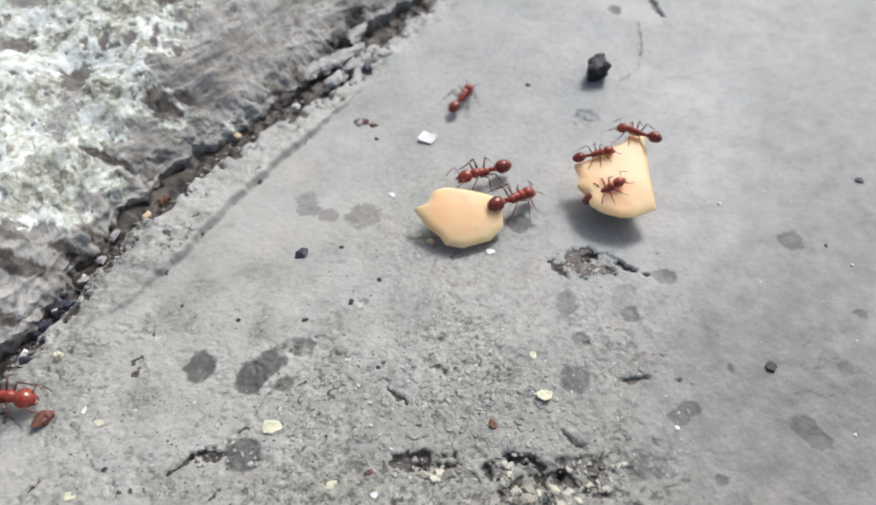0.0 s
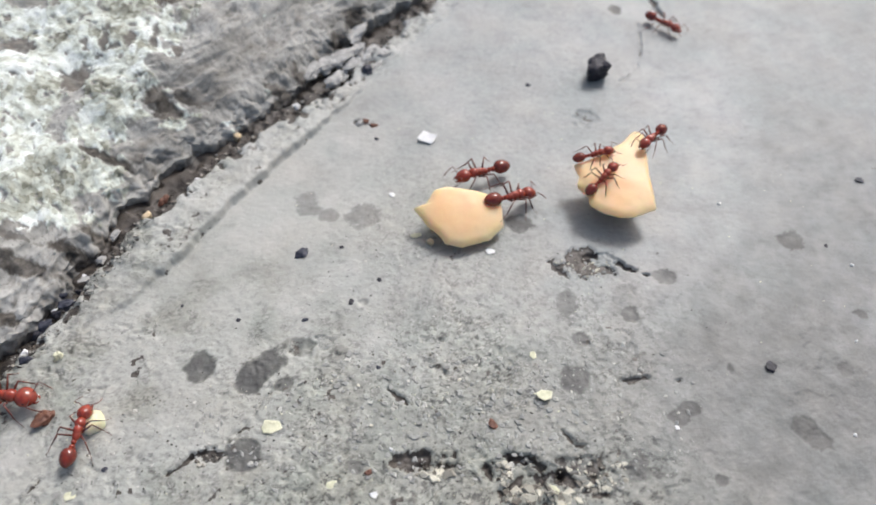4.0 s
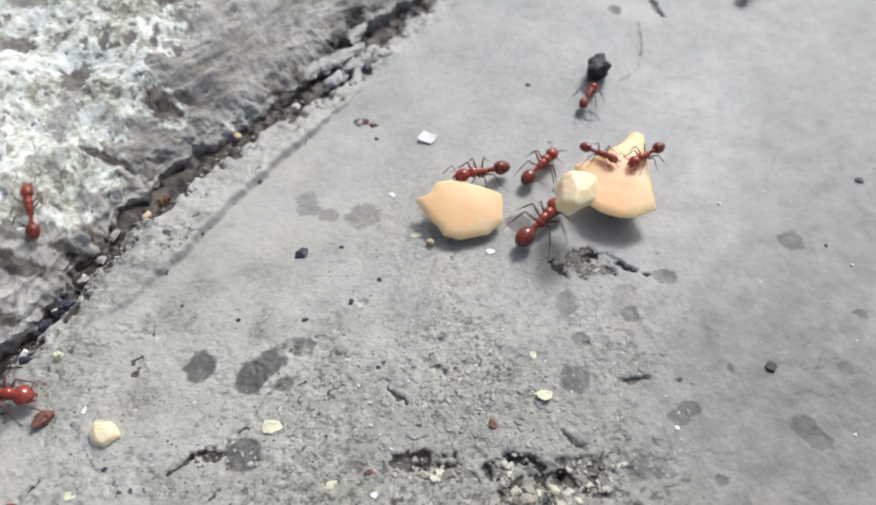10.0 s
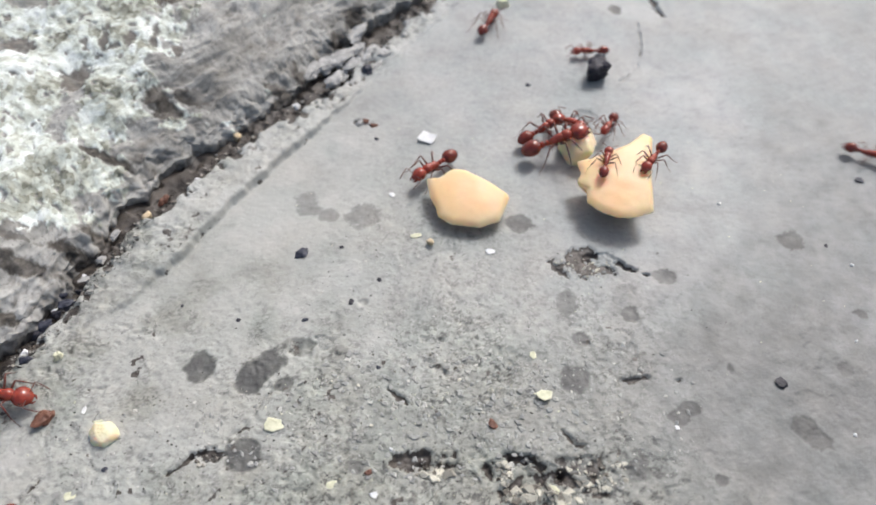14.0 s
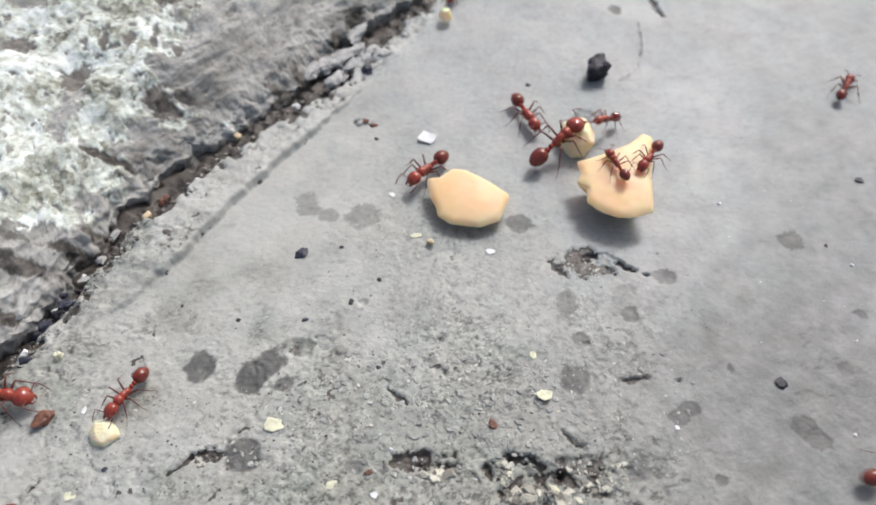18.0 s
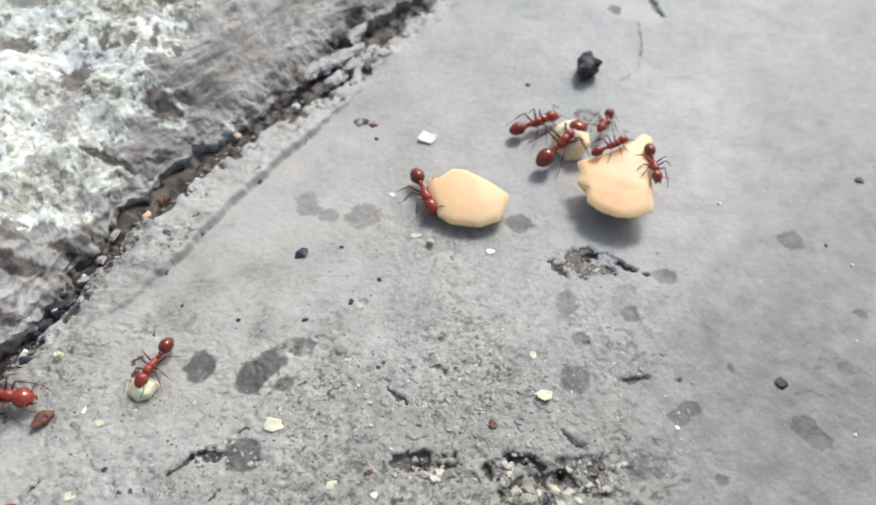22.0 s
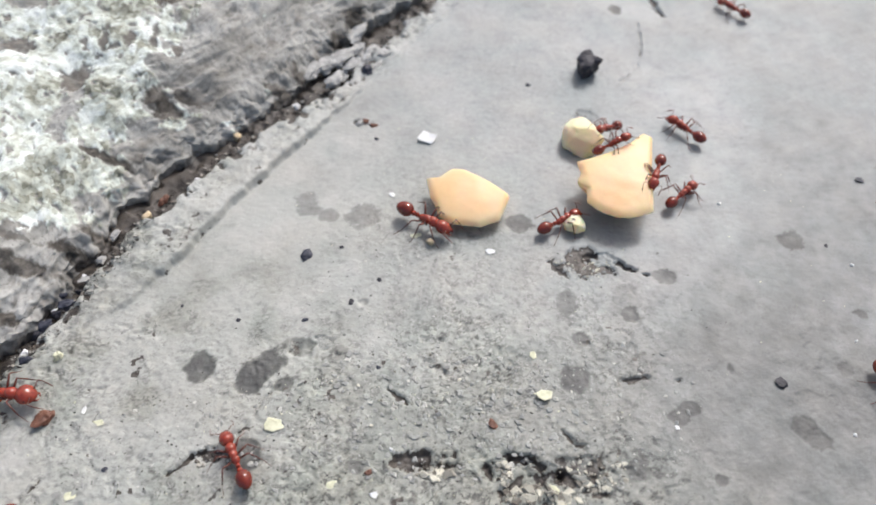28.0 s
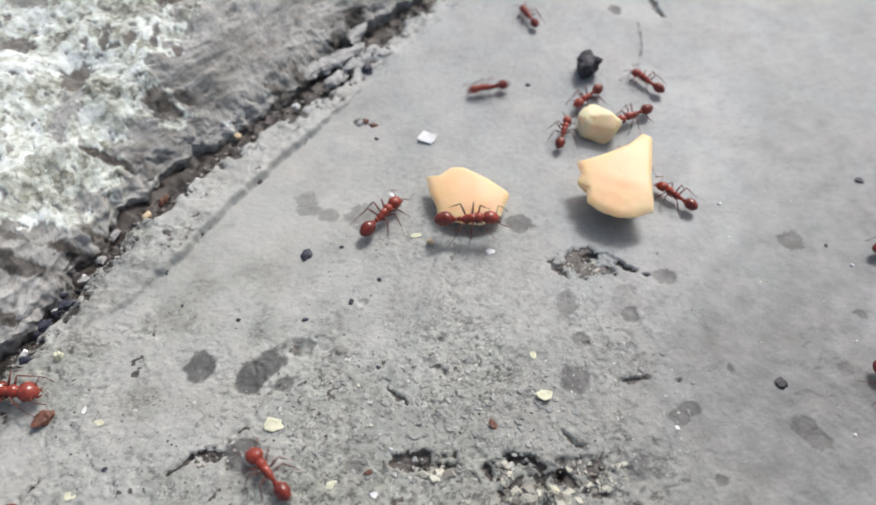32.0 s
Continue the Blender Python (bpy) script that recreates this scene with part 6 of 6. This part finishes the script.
    march(i, [
            (0, at(47.34, -8.98, 0, 113)), (20.3, at(47.34, -8.98, 0, 113)), (21, at(41.32, -0.05, 0, 75)), (21.5, at(48.1, 6.32, 0, 36)),
            (32, at(48.1, 6.32, 0, 36))])
    march(j, [
            (0, at(51.17, 64.28, 0, -98)), (22.8, at(51.17, 64.28, 0, -98)), (23.5, at(44.75, 38.49, 0, -96)), (24, at(44.32, 31.59, 0, -92)),
            (24.5, at(44.37, 20.71, 0, -114)), (25, at(41.64, 12.06, 0, -102)), (25.5, at(34.98, -1.43, 0, -66)), (26.2, at(39.06, -15.44, 0, -72)),
            (32, at(39.06, -15.44, 0, -72))])
    march(r, [
            (0, at(56.53, 11.18, 0, -168)), (24.4, at(56.53, 11.18, 0, -168)), (25, at(36.7, 10.39, 0, -196)), (25.25, at(35.94, 11.63, 0, -268)),
            (25.5, at(35.18, 12.87, 0, -340)), (26.5, at(38.52, 17.29, 0, -329)), (27.5, at(34.51, 24.3, 0, -293)), (28, at(38.47, 39.64, 0, -228)),
            (28.5, at(37.69, 27.2, 0, -230)), (29, at(32.06, 20.37, 0, -209)), (29.5, at(25.46, 16.38, 0, -212)), (29.75, at(25.26, 17.61, 0, -258)),
            (30, at(25.06, 18.85, 0, -305)), (30.5, at(26.99, 26.67, 0, -242)), (31, at(19.22, 23.88, 0, -199)), (31.5, at(20.1, 30.48, 0, -194)),
            (32, at(5.97, 23.88, 0, -166))])
    march(q1, [
            (0, at(66.91, 32.98, 0, -153)), (24.9, at(66.91, 32.98, 0, -153)), (25.5, at(37.77, 19.26, 0, -187)), (26.5, at(30.57, 22.67, 0, -199)),
            (27.5, at(23.14, 26.83, 0, -164)), (28, at(27.65, 16.71, 0, -229)), (28.5, at(26.7, 16.15, 0, -226)), (29, at(24.88, 16.28, 0, -287)),
            (29.5, at(24.92, 16.8, 0, -289)), (29.62, at(24.78, 17.22, 0, -248)), (29.75, at(24.63, 17.63, 0, -206)),
            (29.88, at(24.49, 18.05, 0, -165)), (30, at(24.35, 18.46, 0, -123)), (30.5, at(21.59, 20.02, 0, -153)), (31, at(22.63, 20.22, 0, -153)),
            (31.5, at(22.76, 19.17, 0, -166)), (32, at(22.24, 19.08, 0, -151))])
    march(q2, [
            (0, at(44.19, 51.47, 0, -144)), (26.9, at(44.19, 51.47, 0, -144)), (27.5, at(53.54, 51.47, 0, -136)), (28.1, at(39.99, 40.8, 0, -145)),
            (28.5, at(24.92, 21.3, 0, -129)), (29, at(20.59, 22.01, 0, -154)), (29.5, at(18.11, 21.91, 0, -163)), (30, at(17.74, 22.01, 0, -164)),
            (30.5, at(18.13, 22.1, 0, -166)), (31, at(18.75, 22.3, 0, -156)), (31.5, at(17.64, 22.76, 0, -137)), (32, at(17.47, 22.33, 0, -136))])
    march(v, [
            (0, at(51.68, 1.16, 0, 167)), (26.3, at(51.68, 1.16, 0, 167)), (27, at(35.83, 4.64, 0, 163)), (27.5, at(24.56, 7.81, 0, 154)),
            (27.75, at(24.89, 7.36, 0, 98)), (28, at(25.22, 6.91, 0, 42)), (28.5, at(24.78, 7.7, 0, 111)), (29, at(33.29, 8.5, 0, 31)),
            (29.25, at(32.18, 9.54, 0, -48)), (29.5, at(31.06, 10.58, 0, -127)), (30, at(26.14, 5.4, 0, -128)), (30.25, at(25.36, 5.31, 0, -172)),
            (30.5, at(24.58, 5.21, 0, -216)), (31, at(25.08, 6.16, 0, -221)), (32, at(24.67, 6.7, 0, -225))])
    march(u, [
            (0, at(56.47, 8.32, 0, 180)), (28.7, at(56.47, 8.32, 0, 180)), (29.5, at(34.44, 9.85, 0, 237)), (29.75, at(31.31, 12.69, 0, 180)),
            (30, at(28.17, 15.52, 0, 123)), (30.25, at(31.62, 15.02, 0, 74)), (30.5, at(35.07, 14.52, 0, 26)), (30.75, at(35.54, 20.29, 0, 69)),
            (31, at(36.01, 26.07, 0, 113)), (31.12, at(33.85, 23.75, 0, 153)), (31.25, at(31.69, 21.43, 0, 193)), (31.38, at(29.53, 19.11, 0, 233)),
            (31.5, at(27.37, 16.79, 0, 273)), (31.75, at(26.08, 20.91, 0, 201)), (32, at(24.8, 25.02, 0, 129))])
    march(s, [
            (0, at(8.18, 67.94, 0, -65)), (30.2, at(8.18, 67.94, 0, -65)), (30.7, at(10.96, 39.68, 0, -74)), (31, at(14.74, 26.5, 0, -31)),
            (31.25, at(15.71, 30.1, 0, 49)), (31.5, at(16.68, 33.71, 0, 129)), (32, at(11.71, 37.95, 0, 112))])
    march(w, [
            (0, at(46.27, 59.64, 0, -143)), (23.8, at(46.27, 59.64, 0, -143)), (24.5, at(28.78, 37.26, 0, -119)), (24.75, at(26.76, 44.73, 0, -184)),
            (25, at(24.73, 52.2, 0, -248)), (32, at(24.73, 52.2, 0, -248))])
    march(n, [
            (0, at(7.74, 56.61, 0, -120)), (24.8, at(7.74, 56.61, 0, -120)), (25.5, at(-5.14, 25.01, 0, -117)), (25.68, at(-3.83, 27.17, 0, -160)),
            (25.85, at(-2.52, 29.34, 0, -203)), (26.02, at(-1.22, 31.5, 0, -247)), (26.2, at(0.09, 33.66, 0, -290)), (26.7, at(8.22, 50.1, 0, -285)),
            (32, at(8.22, 50.1, 0, -285))])
    march(y, [
            (0, at(16.83, 59.68, 0, -80)), (10.9, at(16.83, 59.68, 0, -80)), (11.5, at(20.84, 37.43, 0, -60)), (12, at(26.9, 27.43, 0, -45)),
            (12.25, at(22.64, 26.21, 0, -117)), (12.5, at(18.38, 24.99, 0, -188)), (13, at(19.08, 21.77, 0, -204)),
            (13.12, at(21.09, 21.39, 0, -245)), (13.25, at(23.1, 21.02, 0, -286)), (13.38, at(25.1, 20.64, 0, -326)),
            (13.5, at(27.11, 20.26, 0, -367)), (14, at(46.54, 13, 0, -387)), (14.4, at(53.29, 9.13, 0, -389)), (32, at(53.29, 9.13, 0, -389))])
    march(z, [
            (0, at(50.98, 57.45, 0, -129)), (11.3, at(50.98, 57.45, 0, -129)), (12, at(31.23, 33.28, 0, -131)), (12.5, at(25.31, 27.68, 0, -129)),
            (12.62, at(24.03, 27.08, 0, -89)), (12.75, at(22.74, 26.49, 0, -49)), (12.88, at(21.45, 25.89, 0, -8)), (13, at(20.17, 25.29, 0, 32)),
            (13.12, at(21.35, 25.3, 0, -9)), (13.25, at(22.54, 25.31, 0, -50)), (13.38, at(23.72, 25.32, 0, -91)), (13.5, at(24.91, 25.33, 0, -132)),
            (14, at(18.75, 30.77, 0, -178)), (14.5, at(9.38, 34.26, 0, -180)), (15, at(2.75, 49.47, 0, -242)), (32, at(2.75, 49.47, 0, -242))])
    march(x1, [
            (0, at(53.52, 0.42, 0, 121)), (6.6, at(53.52, 0.42, 0, 121)), (7.2, at(49.95, 6.71, 0, 109)), (7.5, at(48.04, 16.03, 0, 95)),
            (8, at(50.1, 38.26, 0, 107)), (8.4, at(51.41, 55.02, 0, 89)), (32, at(51.41, 55.02, 0, 89))])
    march(k9, [
            (0, at(14.9, -30.69, 0, 39)), (17.3, at(14.9, -30.69, 0, 39)), (17.55, at(18.55, -27.69, 0, 34)), (17.7, at(22.57, -25.02, 0, 29)),
            (17.8, at(26.66, -22.9, 0, 28)), (17.9, at(32.2, -22.45, 0, -1)), (18, at(36.24, -23.18, 0, 6)), (18.3, at(44.6, -23.59, 0, 0)),
            (32, at(44.6, -23.59, 0, 0))])
    walk(kernel_a, [
            (0, at(2.7, 3.28, 0.2, 27, 0, 9)), (3, at(2.7, 3.35, 0.2, 27, 0, 9)), (6, at(2.75, 3.35, 0.2, 27, 0, 9)), (9, at(2.75, 3.5, 0.2, 26, 0, 9)),
            (9.6, at(2.8, 3.87, 0.2, 25, 0, 8)), (10, at(2.8, 4.17, 0.2, 22, 0, 7)), (12, at(2.8, 4.47, 0.1, 16, 0, 4)), (12.5, at(2.9, 4.84, 0, 9, 0, 2)),
            (13, at(3.06, 5.15, 0, 2)), (13.5, at(3.23, 5.37, 0, 0)), (29, at(3.24, 5.45, 0, 0)), (32, at(3.24, 5.68, 0, 0))])
    walk(kernel_c, [
            (0, at(18.24, 6.75, 0, 7)), (10, at(18.24, 6.75, 0, 7)), (10.6, at(18.36, 6.75, 0, 0)), (32, at(18.36, 6.75, 0, 0))])
    walk(kernel_b, [
            (0, at(-27.02, -33.5, 0, 0)), (4.8, at(-27.02, -33.5, 0, 0)), (5.5, at(-28.42, -27.74, 0, 0)), (6, at(-26.76, -26.29, 0, 0)),
            (6.5, at(-25.72, -23.9, 0, 10)), (7, at(-25.38, -19.23, 0, 20)), (7.5, at(-20.67, -12.88, 0, 40)), (8, at(-13.73, -9.69, 0, 60)),
            (8.5, at(-5.9, -7.17, 0, 70)), (9, at(0.59, -0.66, 0, 75)), (9.5, at(6.81, 3.03, 1, 80)), (10, at(13.21, 2.91, 4.5, 85)),
            (10.5, at(14.35, 8.81, 2, 95)), (11, at(13.6, 13.33, 0, 105)), (11.5, at(14.4, 14.02, 0, 110)), (12, at(15.04, 14.37, 0, 112)),
            (13, at(14.86, 13.85, 0, 114)), (14, at(15.24, 14.02, 0, 116)), (16.5, at(14.98, 14.89, 0, 120)), (17, at(14.61, 14.89, 0, 122)),
            (18, at(15.26, 15.25, 0, 124)), (20, at(15.14, 15.25, 0, 126)), (21, at(15.1, 14.89, 0, 126)), (22, at(14.61, 14.89, 0, 128)),
            (23, at(14.65, 15.25, 0, 132)), (23.5, at(14.41, 15.25, 0, 136)), (24, at(14.28, 15.25, 0, 138)), (25, at(14.27, 15.16, 0, 138)),
            (25.5, at(14.39, 15.07, 0, 138)), (27.5, at(15.75, 15.25, 0, 146)), (28, at(15.75, 15.25, 0, 146)), (29, at(15.87, 15.25, 0, 148)),
            (30, at(15.91, 15.6, 0, 150)), (30.5, at(15.77, 16.5, 0, 152)), (31, at(16.58, 17.04, 0, 156)), (32, at(17.74, 17.4, 0, 160))])
    walk(crumb_d, [
            (0, at(-33.84, -27.84, 0, 0)), (0.6, at(-32.1, -25.51, 0, 0)), (1, at(-30.66, -24.05, 0, 0)), (1.5, at(-29.41, -18.36, 0, 10)),
            (2, at(-28.76, -18.01, 0, 12)), (3, at(-29.03, -18.06, 0, 12)), (5.5, at(-29.41, -18.36, 0, 16)), (6, at(-29.5, -18.36, 0, 16)),
            (6.5, at(-28.76, -19.01, 0, 20)), (7, at(-28.14, -19.26, 0, 24)), (7.5, at(-27.85, -19.31, 0, 24)), (18, at(-27.85, -19.31, 0, 24)),
            (19, at(-27.16, -18.61, 0, 30)), (20, at(-26.19, -18.61, 0, 36)), (21, at(-26.72, -17.81, 0, 40)), (21.5, at(-26.41, -16.47, 0, 44)),
            (22, at(-25.59, -15.15, 0, 50)), (22.5, at(-25.57, -15.04, 0, 55)), (23, at(-25.36, -14.72, 0, 60)), (23.5, at(-21.3, -13.64, 0, 80)),
            (24, at(-16.3, -11.05, 0, 110)), (24.5, at(-13.47, -1.39, 0, 130)), (25, at(-11.8, -1.25, 0, 140)), (25.5, at(-4.2, 1.26, 0, 150)),
            (26.5, at(6.32, -0.56, 0, 160)), (27.5, at(13.7, 3.1, 0.5, 170)), (28, at(13.8, 3.0, 0.5, 172)), (28.5, at(17.79, 1.98, 0, 180)),
            (29, at(25.45, -1.25, 0, 190)), (29.5, at(34.82, -0.29, 0, 195)), (30, at(47.76, 0.98, 0, 200)), (32, at(47.76, 0.98, 0, 200))])
    walk(bit, [
            (0, at(-17.89, -31.31, 0, 0)), (9.6, at(-17.89, -31.31, 0, 0)), (10.1, at(-15.2, -25.93, 0, 0)), (10.5, at(-10.09, -18.17, 0, 0)),
            (11, at(-2.57, -7.89, 0, 0)), (11.5, at(2.14, 2.75, 0, 10)), (12, at(-6.46, 7.14, 0, 60)), (12.5, at(-8.41, 15.14, 0, 60)),
            (13, at(-1.28, 26.87, 0, 20)), (13.5, at(1.97, 34.09, 0, 20)), (14, at(8.56, 41.56, 0, 10)), (14.5, at(13.94, 55.53, 0, 0)),
            (32, at(13.94, 55.53, 0, 0))])
    walk(bead, [
            (0, at(5.5, 58.83, 0.7, 0)), (17.2, at(5.5, 58.83, 0.7, 0)), (18, at(1, 37.78, 0.7, 0)), (18.3, at(0.56, 34.13, 0.7, 0)),
            (18.6, at(-2.46, 31.42, 0.7, 5)), (18.8, at(-3.42, 28.48, 0.7, 10)), (19, at(-2.08, 24.03, 0.7, 30)), (19.2, at(1.62, 23.83, 0.7, 60)),
            (19.4, at(8.16, 27.95, 0.7, 70)), (19.6, at(15.31, 29.88, 0.7, 75)), (20, at(27.1, 38.63, 0.7, 80)), (20.5, at(36.94, 55.33, 0.7, 80)),
            (32, at(36.94, 55.33, 0.7, 80))])
    # the black seed is nudged, the slate bit and a flake are pushed aside
    walk(black_seed, [(0, at(19.01, 26.86, 0, 60)), (19, at(19.01, 26.86, 0, 60)), (19.9, at(17.9, 27.17, 0, 75)), (24.6, at(17.9, 27.17, 0, 75)), (25.2, at(18.26, 27.91, 0, 70)), (26.5, at(17.94, 27.49, 0, 78)), (32, at(17.94, 27.49, 0, 78))])
    walk(slate_bit, [(0, at(-13.41, -0.07, 0, 10)), (25.2, at(-13.41, -0.07, 0, 10)), (25.9, at(-12.95, -0.28, 0, 40)), (32, at(-12.95, -0.28, 0, 40))])
    walk(long_flake, [(0, at(-14.05, -18.54, 0, 0)), (10.4, at(-14.05, -18.54, 0, 0)), (10.8, at(-13.89, -18.34, 0, -8)), (32, at(-13.89, -18.34, 0, -8))])
    walk(dark_bit, [(0, at(29.43, -12.91, 0, 20)), (12.3, at(29.43, -12.91, 0, 20)), (12.8, at(29.89, -14.45, 0, 75)), (32, at(29.89, -14.45, 0, 75))])


motions()
